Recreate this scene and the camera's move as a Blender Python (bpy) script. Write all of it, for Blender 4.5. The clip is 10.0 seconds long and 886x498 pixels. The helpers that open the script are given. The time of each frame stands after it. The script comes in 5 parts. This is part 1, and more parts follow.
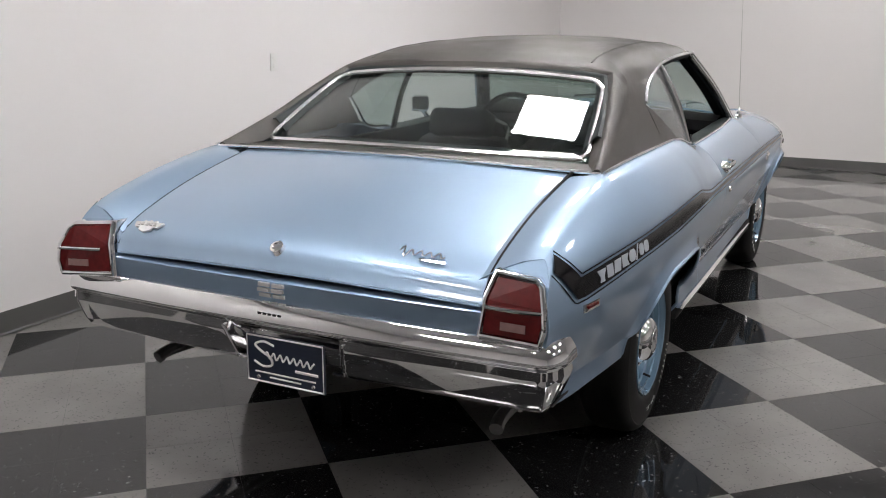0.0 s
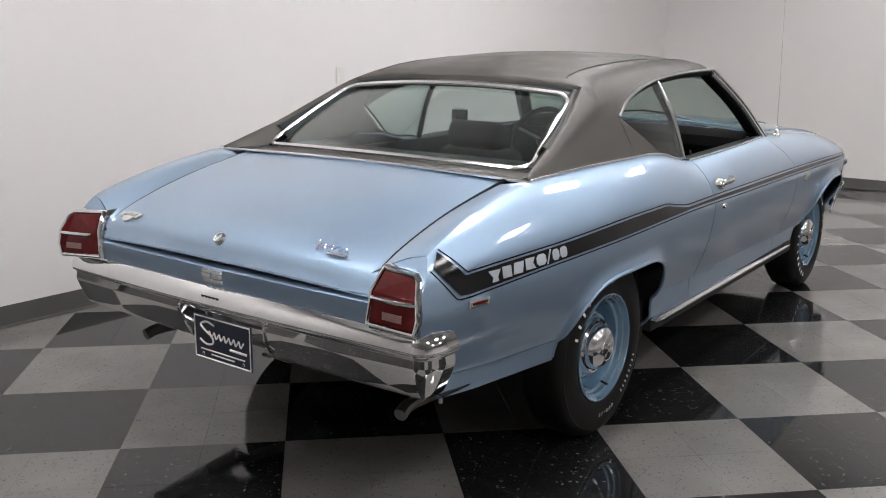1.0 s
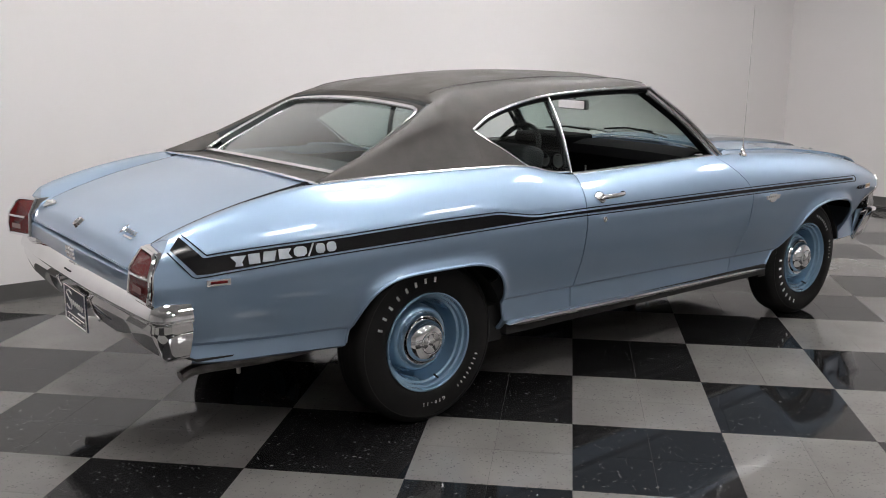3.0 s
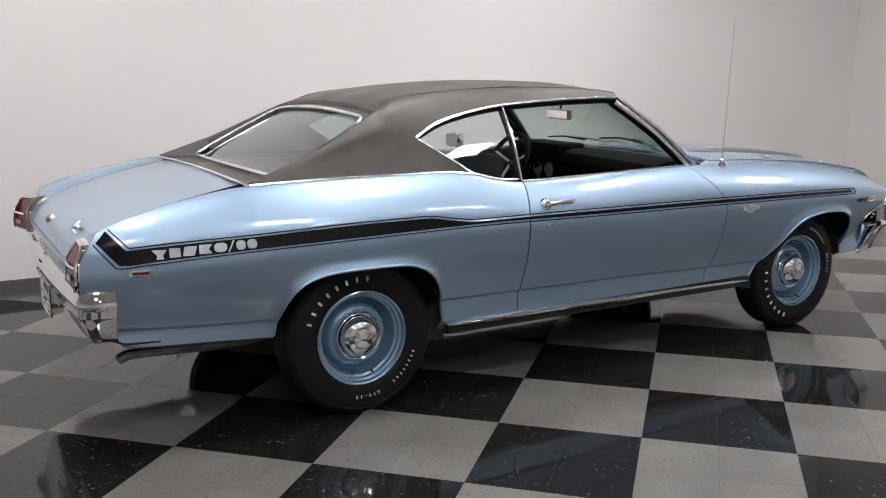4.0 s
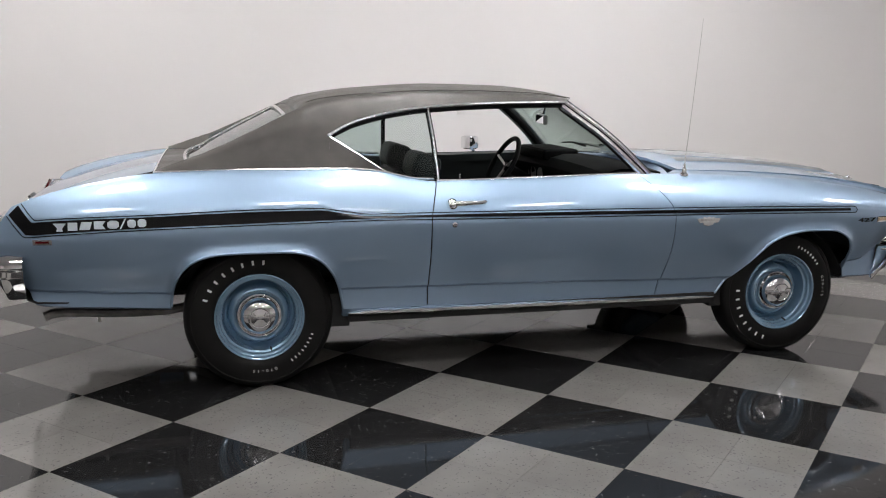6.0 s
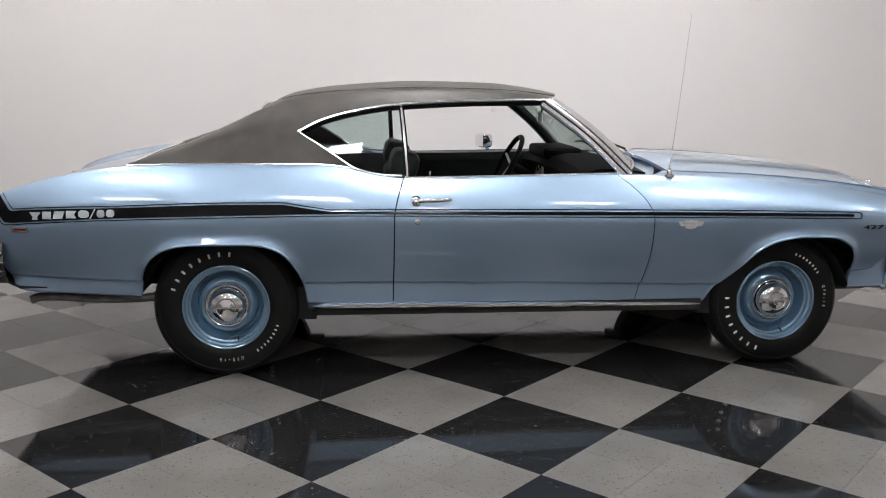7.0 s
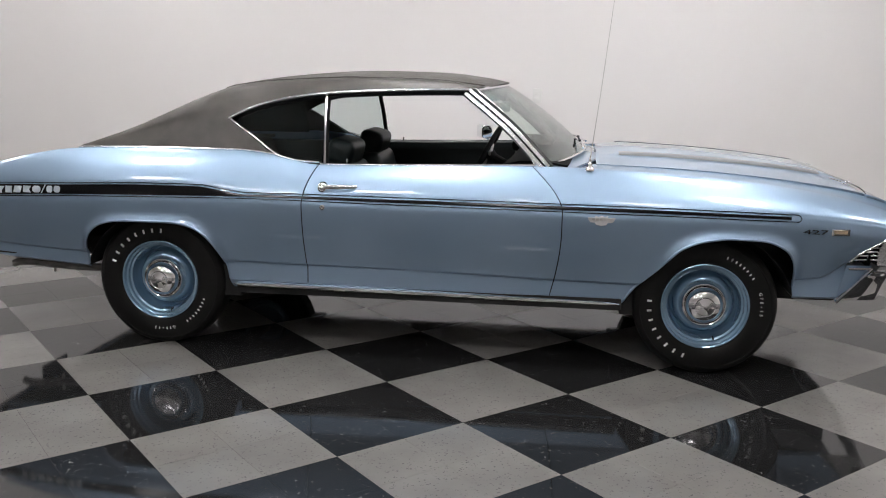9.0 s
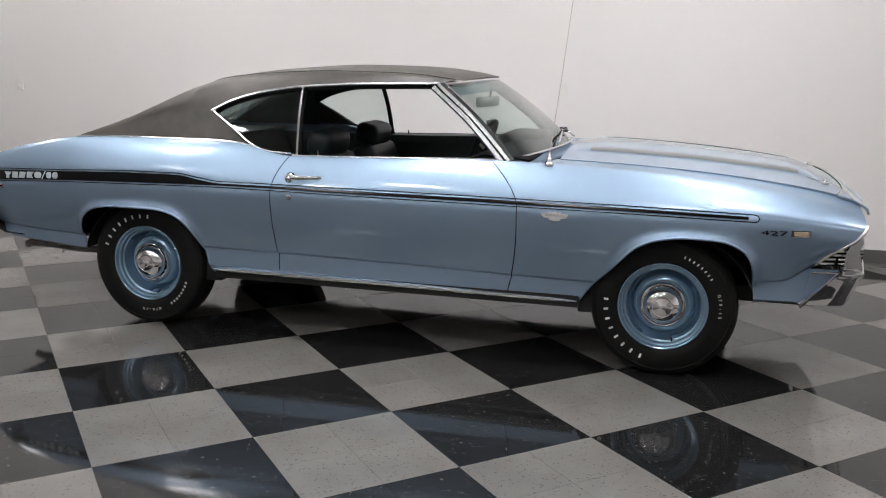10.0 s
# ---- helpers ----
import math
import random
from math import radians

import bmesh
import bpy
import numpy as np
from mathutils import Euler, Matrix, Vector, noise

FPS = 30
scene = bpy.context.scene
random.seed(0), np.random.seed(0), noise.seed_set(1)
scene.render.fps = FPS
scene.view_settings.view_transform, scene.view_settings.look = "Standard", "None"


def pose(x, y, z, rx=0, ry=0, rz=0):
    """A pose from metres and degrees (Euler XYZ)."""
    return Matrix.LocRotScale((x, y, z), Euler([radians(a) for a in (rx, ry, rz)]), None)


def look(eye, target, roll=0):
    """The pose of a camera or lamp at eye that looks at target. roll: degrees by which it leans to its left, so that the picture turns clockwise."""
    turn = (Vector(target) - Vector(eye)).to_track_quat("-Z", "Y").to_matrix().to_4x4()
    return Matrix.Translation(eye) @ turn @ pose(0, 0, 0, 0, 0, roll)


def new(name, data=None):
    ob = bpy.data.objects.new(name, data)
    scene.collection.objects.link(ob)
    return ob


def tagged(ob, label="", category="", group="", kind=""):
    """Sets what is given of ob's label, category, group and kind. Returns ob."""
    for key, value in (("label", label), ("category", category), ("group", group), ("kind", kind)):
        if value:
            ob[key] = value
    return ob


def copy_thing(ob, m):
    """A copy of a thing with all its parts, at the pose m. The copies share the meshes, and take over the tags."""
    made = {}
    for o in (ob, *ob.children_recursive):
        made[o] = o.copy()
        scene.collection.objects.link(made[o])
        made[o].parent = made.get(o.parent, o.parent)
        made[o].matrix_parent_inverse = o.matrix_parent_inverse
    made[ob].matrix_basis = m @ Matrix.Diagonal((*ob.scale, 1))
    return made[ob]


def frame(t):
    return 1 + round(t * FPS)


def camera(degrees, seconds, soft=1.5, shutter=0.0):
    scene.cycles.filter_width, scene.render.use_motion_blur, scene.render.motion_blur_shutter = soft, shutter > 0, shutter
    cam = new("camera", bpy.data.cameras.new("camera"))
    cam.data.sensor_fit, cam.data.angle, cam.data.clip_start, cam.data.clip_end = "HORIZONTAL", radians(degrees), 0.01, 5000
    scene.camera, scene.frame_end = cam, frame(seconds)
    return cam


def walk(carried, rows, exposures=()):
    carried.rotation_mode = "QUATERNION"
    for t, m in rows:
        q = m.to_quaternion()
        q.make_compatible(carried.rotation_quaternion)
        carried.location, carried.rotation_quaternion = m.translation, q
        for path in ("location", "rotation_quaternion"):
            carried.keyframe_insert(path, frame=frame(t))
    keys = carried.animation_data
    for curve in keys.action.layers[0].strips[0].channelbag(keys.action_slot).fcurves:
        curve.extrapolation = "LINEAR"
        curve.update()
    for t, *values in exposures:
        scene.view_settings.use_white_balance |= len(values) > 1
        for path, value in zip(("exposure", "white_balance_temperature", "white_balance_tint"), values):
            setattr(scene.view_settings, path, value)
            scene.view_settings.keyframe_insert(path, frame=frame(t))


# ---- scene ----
cam = camera(52.1, 10.0, soft=1.0)
PATH = [
    (0, (-4.676, -1.596, 1.493), (-2.937, -0.732, 1.016), 0.2),
    (0.5, (-4.595, -1.973, 1.489), (-2.931, -0.963, 1.03), 0.3),
    (1, (-4.476, -2.33, 1.491), (-2.908, -1.172, 1.047), 0.5),
    (1.5, (-4.314, -2.721, 1.485), (-2.84, -1.437, 1.06), 0.4),
    (2, (-4.104, -3.085, 1.468), (-2.72, -1.703, 1.05), 0.4),
    (3.5, (-3.331, -4.06, 1.507), (-2.232, -2.437, 1.111), 0.2),
    (4, (-3.05, -4.35, 1.497), (-2.064, -2.653, 1.114), 0.1),
    (4.5, (-2.737, -4.603, 1.494), (-1.873, -2.839, 1.121), -0.1),
    (5, (-2.385, -4.835, 1.49), (-1.637, -3.018, 1.117), 0.2),
    (5.5, (-2.013, -5.019, 1.478), (-1.397, -3.153, 1.11), 0.5),
    (7, (-0.847, -5.281, 1.479), (-0.632, -3.328, 1.106), 0.7),
    (7.5, (-0.471, -5.315, 1.482), (-0.408, -3.351, 1.109), 0.7),
    (8, (-0.054, -5.332, 1.475), (-0.113, -3.368, 1.098), 0.7),
    (8.5, (0.352, -5.329, 1.48), (0.183, -3.374, 1.093), 0.6),
    (9, (0.773, -5.304, 1.487), (0.48, -3.366, 1.091), 0.6),
    (9.5, (1.153, -5.245, 1.484), (0.736, -3.331, 1.08), 0.6),
    (10, (1.562, -5.178, 1.497), (1.015, -3.299, 1.085), 0.6),
]
walk(cam, [(t, look(eye, target, roll)) for t, eye, target, roll in PATH])

# ---- world and light ----
world = bpy.data.worlds.new("room_dark")
scene.world = world
world.use_nodes = True
world.node_tree.nodes["Background"].inputs[0].default_value = (0.8, 0.85, 0.9, 1)
world.node_tree.nodes["Background"].inputs[1].default_value = 0.02
scene.view_settings.exposure = 0.0
LAMP_STRENGTH = 35.5
CEILING = 3.7
# the last panel, (-2.6, -6.0), is an unseen fill added to brighten the car's side
PANELS = [(-2.9, 0.8), (-0.30, 0.25), (1.9, 0.6), (-5.45, 0.9), (-2.7, -1.15), (-0.3, -1.15), (2.2, -1.2), (4.5, -1.2), (-3.3, -3.6), (-0.95, -3.6), (1.5, -3.6), (0.2, -6.0), (-2.6, -6.0)]


# ---- materials ----
def material(name, colour, rough=0.5, metal=0.0, coat=0.0, noise_scale=0.0, noise_amount=0.0, bump=0.0, bump_scale=200.0,
             rough_var=0.0, spec=0.5, random_amount=0.0):
    m = bpy.data.materials.new(name)
    m.use_nodes = True
    nt = m.node_tree
    b = nt.nodes["Principled BSDF"]
    b.inputs["Base Color"].default_value = (*colour, 1)
    b.inputs["Roughness"].default_value = rough
    b.inputs["Metallic"].default_value = metal
    b.inputs["Coat Weight"].default_value = coat
    b.inputs["Coat Roughness"].default_value = 0.055
    b.inputs["Specular IOR Level"].default_value = spec
    tc = nt.nodes.new("ShaderNodeTexCoord")
    if noise_scale:
        n = nt.nodes.new("ShaderNodeTexNoise")
        n.inputs["Scale"].default_value = noise_scale
        n.inputs["Detail"].default_value = 6
        nt.links.new(tc.outputs["Object"], n.inputs["Vector"])
        mix = nt.nodes.new("ShaderNodeMix")
        mix.data_type = "RGBA"
        lo, hi = [c * (1 - noise_amount) for c in colour], [min(1, c * (1 + noise_amount)) for c in colour]
        mix.inputs[6].default_value, mix.inputs[7].default_value = (*lo, 1), (*hi, 1)
        ramp = nt.nodes.new("ShaderNodeMapRange")
        ramp.inputs[1].default_value, ramp.inputs[2].default_value = 0.3, 0.7
        nt.links.new(n.outputs["Fac"], ramp.inputs[0])
        nt.links.new(ramp.outputs[0], mix.inputs[0])
        nt.links.new(mix.outputs[2], b.inputs["Base Color"])
        if rough_var:
            r = nt.nodes.new("ShaderNodeMapRange")
            r.inputs[1].default_value, r.inputs[2].default_value = 0.3, 0.7
            r.inputs[3].default_value, r.inputs[4].default_value = max(0.02, rough - rough_var), rough + rough_var
            nt.links.new(n.outputs["Fac"], r.inputs[0])
            nt.links.new(r.outputs[0], b.inputs["Roughness"])
    if bump:
        n2 = nt.nodes.new("ShaderNodeTexNoise")
        n2.inputs["Scale"].default_value = bump_scale
        n2.inputs["Detail"].default_value = 3
        nt.links.new(tc.outputs["Object"], n2.inputs["Vector"])
        bp = nt.nodes.new("ShaderNodeBump")
        bp.inputs["Strength"].default_value = bump
        bp.inputs["Distance"].default_value = 0.002
        nt.links.new(n2.outputs["Fac"], bp.inputs["Height"])
        nt.links.new(bp.outputs[0], b.inputs["Normal"])
    return m


def glass_material(name, tint, base=0.045, steep=4.5):
    m = bpy.data.materials.new(name)
    m.use_nodes = True
    nt = m.node_tree
    nt.nodes.clear()
    out = nt.nodes.new("ShaderNodeOutputMaterial")
    clear = nt.nodes.new("ShaderNodeBsdfTransparent")
    clear.inputs[0].default_value = (*tint, 1)
    gloss = nt.nodes.new("ShaderNodeBsdfGlossy")
    gloss.inputs["Roughness"].default_value = 0.015
    lw = nt.nodes.new("ShaderNodeLayerWeight")
    lw.inputs["Blend"].default_value = 0.5
    power = nt.nodes.new("ShaderNodeMath")
    power.operation, power.inputs[1].default_value = "POWER", steep
    nt.links.new(lw.outputs["Facing"], power.inputs[0])
    fres = nt.nodes.new("ShaderNodeMath")
    fres.operation, fres.inputs[1].default_value, fres.inputs[2].default_value = "MULTIPLY_ADD", 0.9, base
    nt.links.new(power.outputs[0], fres.inputs[0])
    mix = nt.nodes.new("ShaderNodeMixShader")
    nt.links.new(fres.outputs[0], mix.inputs[0])
    nt.links.new(clear.outputs[0], mix.inputs[1])
    nt.links.new(gloss.outputs[0], mix.inputs[2])
    nt.links.new(mix.outputs[0], out.inputs[0])
    return m


def tile_material(name, base, fleck, fleck_amount, rough):
    """Waxed vinyl tile: a mottled base with small chips of another colour, and scuffs."""
    m = bpy.data.materials.new(name)
    m.use_nodes = True
    nt = m.node_tree
    b = nt.nodes["Principled BSDF"]
    b.inputs["Specular IOR Level"].default_value = 0.4
    geo = nt.nodes.new("ShaderNodeNewGeometry")
    vor = nt.nodes.new("ShaderNodeTexVoronoi")
    vor.inputs["Scale"].default_value = 115
    wob = nt.nodes.new("ShaderNodeTexNoise")
    wob.inputs["Scale"].default_value, wob.inputs["Detail"].default_value = 60, 4
    nt.links.new(geo.outputs["Position"], wob.inputs["Vector"])
    add = nt.nodes.new("ShaderNodeVectorMath")
    add.operation = "MULTIPLY_ADD"
    add.inputs[1].default_value = (0.03, 0.03, 0.0)
    nt.links.new(wob.outputs["Color"], add.inputs[0])
    nt.links.new(geo.outputs["Position"], add.inputs[2])
    nt.links.new(add.outputs[0], vor.inputs["Vector"])
    sep = nt.nodes.new("ShaderNodeSeparateColor")
    nt.links.new(vor.outputs["Color"], sep.inputs[0])
    few = nt.nodes.new("ShaderNodeMapRange")
    few.inputs[1].default_value, few.inputs[2].default_value = 1 - fleck_amount, 1 - fleck_amount + 0.03
    nt.links.new(sep.outputs[0], few.inputs[0])
    near = nt.nodes.new("ShaderNodeMapRange")
    near.inputs[1].default_value, near.inputs[2].default_value = 0.5, 0.2
    nt.links.new(vor.outputs["Distance"], near.inputs[0])
    both = nt.nodes.new("ShaderNodeMath")
    both.operation = "MULTIPLY"
    nt.links.new(few.outputs[0], both.inputs[0])
    nt.links.new(near.outputs[0], both.inputs[1])
    cloud = nt.nodes.new("ShaderNodeTexNoise")
    cloud.inputs["Scale"].default_value, cloud.inputs["Detail"].default_value = 3.5, 8
    nt.links.new(geo.outputs["Position"], cloud.inputs["Vector"])
    info = nt.nodes.new("ShaderNodeObjectInfo")
    shade = nt.nodes.new("ShaderNodeMath")
    shade.operation = "MULTIPLY_ADD"
    shade.inputs[1].default_value = 0.15
    nt.links.new(info.outputs["Random"], shade.inputs[0])
    nt.links.new(cloud.outputs["Fac"], shade.inputs[2])
    tone = nt.nodes.new("ShaderNodeMix")
    tone.data_type = "RGBA"
    tone.inputs[6].default_value = (*[c * 0.70 for c in base], 1)
    tone.inputs[7].default_value = (*[c * 1.28 for c in base], 1)
    nt.links.new(shade.outputs[0], tone.inputs[0])
    mix = nt.nodes.new("ShaderNodeMix")
    mix.data_type = "RGBA"
    mix.inputs[7].default_value = (*fleck, 1)
    nt.links.new(both.outputs[0], mix.inputs[0])
    nt.links.new(tone.outputs[2], mix.inputs[6])
    nt.links.new(mix.outputs[2], b.inputs["Base Color"])
    rr = nt.nodes.new("ShaderNodeMapRange")
    rr.inputs[1].default_value, rr.inputs[2].default_value = 0.3, 0.75
    rr.inputs[3].default_value, rr.inputs[4].default_value = rough * 0.75, rough * 1.35
    nt.links.new(cloud.outputs["Fac"], rr.inputs[0])
    nt.links.new(rr.outputs[0], b.inputs["Roughness"])
    bp = nt.nodes.new("ShaderNodeBump")
    bp.inputs["Strength"].default_value, bp.inputs["Distance"].default_value = 0.07, 0.002
    wave = nt.nodes.new("ShaderNodeTexNoise")
    wave.inputs["Scale"].default_value = 9
    nt.links.new(geo.outputs["Position"], wave.inputs["Vector"])
    nt.links.new(wave.outputs["Fac"], bp.inputs["Height"])
    nt.links.new(bp.outputs[0], b.inputs["Normal"])
    return m


def emitter(name, colour, strength):
    m = bpy.data.materials.new(name)
    m.use_nodes = True
    b = m.node_tree.nodes["Principled BSDF"]
    b.inputs["Base Color"].default_value = (*colour, 1)
    b.inputs["Emission Color"].default_value = (*colour, 1)
    b.inputs["Emission Strength"].default_value = strength
    return m


PAINT = material("blue_metallic_paint", (0.312, 0.430, 0.575), 0.45, 0.80, 1.0, 2.5, 0.03, 0.02, 900)
PAINT_DARK = material("grey_paint_satin", (0.17, 0.185, 0.20), 0.42, 0.35, 0.2, 3, 0.08)
WHEEL_BLUE = material("blue_wheel_enamel", (0.25, 0.39, 0.52), 0.26, 0.55, 1.0, 6, 0.05)
CHROME = material("chrome", (0.84, 0.84, 0.85), 0.035, 1.0, 0, 8, 0.05, rough_var=0.012)
BADGE = material("pale_badge_enamel", (0.88, 0.88, 0.88), 0.22, 0.3, 0.5, 30, 0.1)
PIPE = material("dull_exhaust_metal", (0.24, 0.23, 0.22), 0.42, 0.85, 0, 12, 0.3)
STEEL = material("dull_steel", (0.50, 0.49, 0.47), 0.36, 0.9, 0, 12, 0.2)
VINYL = material("grey_grained_vinyl", (0.048, 0.043, 0.038), 0.40, 0, 0, 4.5, 0.50, 0.45, 420, rough_var=0.10)
BLACK_VINYL = material("black_seat_vinyl", (0.016, 0.022, 0.023), 0.42, 0, 0, 5, 0.2, 0.2, 300, spec=0.3)
TRIM = material("bright_trim", (0.85, 0.85, 0.86), 0.2, 1.0, 0, 8, 0.05)
BLACK = material("black_trim", (0.007, 0.0073, 0.008), 0.6, 0, 0, 5, 0.2, spec=0.12)
DASH = material("black_dash_padding", (0.0035, 0.0036, 0.004), 0.7, 0, 0, 5, 0.2, 0.2, 300, spec=0.06)
STRIPE = material("black_gloss_stripe", (0.004, 0.004, 0.005), 0.16, 0, 0.0, 4, 0.2, spec=0.4)
UNDER = material("black_underside", (0.015, 0.015, 0.015), 0.8, 0, 0, 6, 0.4)
RUBBER = material("tyre_rubber", (0.0085, 0.0082, 0.008), 0.5, 0, 0, 9, 0.25, 0.15, 250, spec=0.24)
WHITE = material("white_lettering", (0.86, 0.86, 0.84), 0.5, 0, 0, 20, 0.08)
SILVER = material("silver_lettering", (0.52, 0.57, 0.62), 0.35, 0.2, 0, 20, 0.06)
RED_LENS = material("red_lens", (0.115, 0.009, 0.010), 0.25, 0, 0.0, 60, 0.15, 0.25, 500, spec=0.3)
CLEAR_LENS = material("clear_lens", (0.30, 0.17, 0.16), 0.2, 0, 0.5, 60, 0.1)
AMBER = material("amber_lens", (0.46, 0.36, 0.25), 0.2, 0, 0.5, 50, 0.1)
PLATE_BLUE = material("navy_plate", (0.012, 0.02, 0.045), 0.3, 0, 0.3, 15, 0.1)
GLASS = glass_material("clear_green_glass", (0.90, 0.94, 0.93))
GLASS_SCREEN = glass_material("greenish_windscreen_glass", (0.84, 0.91, 0.88), 0.08, 3.3)
GLASS_BAND = glass_material("blue_tint_band", (0.42, 0.55, 0.62))
GLASS_REAR = glass_material("tinted_rear_glass", (0.80, 0.87, 0.85), 0.07, 3.4)
MIRROR_BACK = material("grey_mirror_back", (0.33, 0.35, 0.34), 0.35, 0.3, 0, 8, 0.05)
MIRROR = material("mirror", (0.85, 0.86, 0.86), 0.02, 1.0)
WALL = material("white_wall_paint", (0.80, 0.775, 0.768), 0.55, 0, 0, 0.6, 0.015, 0.06, 120)
CEIL = material("white_ceiling_board", (0.78, 0.775, 0.765), 0.8, 0, 0, 1.2, 0.02)
SKIRT = material("grey_rubber_skirting", (0.085, 0.083, 0.08), 0.35, 0, 0, 4, 0.12)
PLASTIC = material("white_plastic", (0.78, 0.77, 0.75), 0.4, 0, 0, 5, 0.02)
BEDDING = material("floor_adhesive", (0.025, 0.025, 0.024), 0.6, 0, 0, 4, 0.2)
TILE_DARK = tile_material("black_flecked_tile", (0.0115, 0.0115, 0.012), (0.14, 0.142, 0.145), 0.07, 0.058)
TILE_LIGHT = tile_material("grey_flecked_tile", (0.160, 0.154, 0.147), (0.085, 0.084, 0.082), 0.20, 0.075)
LAMP = emitter("light_diffuser", (1.0, 0.972, 0.965), LAMP_STRENGTH)


# ---- mesh helpers ----
def part(name, bm, mat, parent=None, label="", smooth=True, thick=0.0, angle=35):
    me = bpy.data.meshes.new(name)
    if smooth:
        for f in bm.faces:
            f.smooth = True
        for e in bm.edges:
            if len(e.link_faces) != 2 or e.calc_face_angle(0) > radians(angle):
                e.smooth = False
    bm.to_mesh(me)
    bm.free()
    me.materials.append(mat)
    ob = new(name, me)
    if parent:
        ob.parent = parent
    if thick:
        s = ob.modifiers.new("thickness", "SOLIDIFY")
        s.thickness, s.offset = thick, -1
    return tagged(ob, label)


def curve(*keys):
    """A smooth function through (x, value) pairs that does not overshoot; flat past its ends."""
    xs, vs = np.array([k[0] for k in keys], float), np.array([k[1] for k in keys], float)
    h, d = np.diff(xs), np.diff(vs) / np.diff(xs)
    m = np.zeros(len(xs))
    m[0], m[-1] = d[0], d[-1]
    for k in range(1, len(xs) - 1):
        if d[k - 1] * d[k] > 0:
            w1, w2 = 2 * h[k] + h[k - 1], h[k] + 2 * h[k - 1]
            m[k] = (w1 + w2) / (w1 / d[k - 1] + w2 / d[k])

    def f(x):
        x = min(max(x, xs[0]), xs[-1])
        k = min(max(int(np.searchsorted(xs, x)) - 1, 0), len(h) - 1)
        t = (x - xs[k]) / h[k]
        return float((2 * t**3 - 3 * t**2 + 1) * vs[k] + (t**3 - 2 * t**2 + t) * h[k] * m[k]
                     + (3 * t**2 - 2 * t**3) * vs[k + 1] + (t**3 - t**2) * h[k] * m[k + 1])
    return f


def smoothed(points, n):
    """n points on a Catmull-Rom curve through the given ones."""
    p = [Vector(q) for q in points]
    p = [p[0] * 2 - p[1], *p, p[-1] * 2 - p[-2]]
    out = []
    for k in range(n):
        u = k / (n - 1) * (len(p) - 3)
        i = min(int(u), len(p) - 4)
        t = u - i
        a, b, c, d = p[i:i + 4]
        out.append(0.5 * (2 * b + (c - a) * t + (2 * a - 5 * b + 4 * c - d) * t * t + (3 * b - a - 3 * c + d) * t**3))
    return out


def grid(bm, rows, away=None, closed=False):
    """Faces over rows of points; away: a point from which the faces look outwards."""
    v = [[bm.verts.new(p) for p in row] for row in rows]
    faces = []
    n = len(rows[0])
    for i in range(len(rows) - 1):
        for j in range(n if closed else n - 1):
            k = (j + 1) % n
            q = [v[i][j], v[i + 1][j], v[i + 1][k], v[i][k]]
            if (q[0].co - q[2].co).length > 1e-6 and (q[1].co - q[3].co).length > 1e-6 and (q[0].co - q[2].co).cross(q[1].co - q[3].co).length > 1e-8:
                faces.append(bm.faces.new(q))
    if away is not None:
        bm.normal_update()
        if sum(f.normal.dot(f.calc_center_median() - Vector(away)) * f.calc_area() for f in faces) < 0:
            bmesh.ops.reverse_faces(bm, faces=faces)
    return faces


def box(bm, x0, x1, y0, y1, z0, z1, bevel=0.0, segments=2):
    r = bmesh.ops.create_cube(bm, size=1)
    bmesh.ops.transform(bm, matrix=Matrix.Translation(((x0 + x1) / 2, (y0 + y1) / 2, (z0 + z1) / 2))
                        @ Matrix.Diagonal((abs(x1 - x0), abs(y1 - y0), abs(z1 - z0), 1)), verts=r["verts"])
    if bevel:
        edges = list({e for v in r["verts"] for e in v.link_edges})
        bmesh.ops.bevel(bm, geom=edges, offset=bevel, segments=segments, affect="EDGES", profile=0.6)
    return bm


def boxed(*a, **k):
    return box(bmesh.new(), *a, **k)


def tube(bm, points, r, seg=8, closed=False, flat=1.0, up=(0, 0, 1)):
    """A bar swept along points; flat squeezes it along the side direction."""
    p = [Vector(q) for q in points]
    rows = []
    for i, q in enumerate(p):
        a = p[i - 1] if i or closed else q
        b = p[(i + 1) % len(p)] if i < len(p) - 1 or closed else q
        d = (b - a).normalized()
        side = d.cross(Vector(up))
        if side.length < 1e-4:
            side = d.cross(Vector((1, 0, 0)))
        side.normalize()
        top = side.cross(d).normalized()
        rr = r(i / max(1, len(p) - 1)) if callable(r) else r
        rows.append([q + rr * (flat * math.cos(2 * math.pi * k / seg) * side + math.sin(2 * math.pi * k / seg) * top) for k in range(seg)])
    if closed:
        rows.append(rows[0])
    grid(bm, rows, closed=True)
    if not closed:
        for row in (rows[0], rows[-1]):
            bm.faces.new([bm.verts.new(c) for c in row])
    bmesh.ops.remove_doubles(bm, verts=bm.verts, dist=1e-5)
    bmesh.ops.recalc_face_normals(bm, faces=bm.faces)
    return bm


def tubed(*a, **k):
    return tube(bmesh.new(), *a, **k)


def lathe(bm, profile, seg=48, m=None):
    """Turns (radius, along) pairs about the y axis; along is measured towards -y."""
    rows = [[Vector((r * math.cos(2 * math.pi * k / seg), -a, r * math.sin(2 * math.pi * k / seg))) for k in range(seg)] for r, a in profile]
    grid(bm, rows, closed=True)
    bmesh.ops.remove_doubles(bm, verts=bm.verts, dist=1e-5)
    bmesh.ops.recalc_face_normals(bm, faces=bm.faces)
    if m:
        bmesh.ops.transform(bm, matrix=m, verts=bm.verts)
    return bm


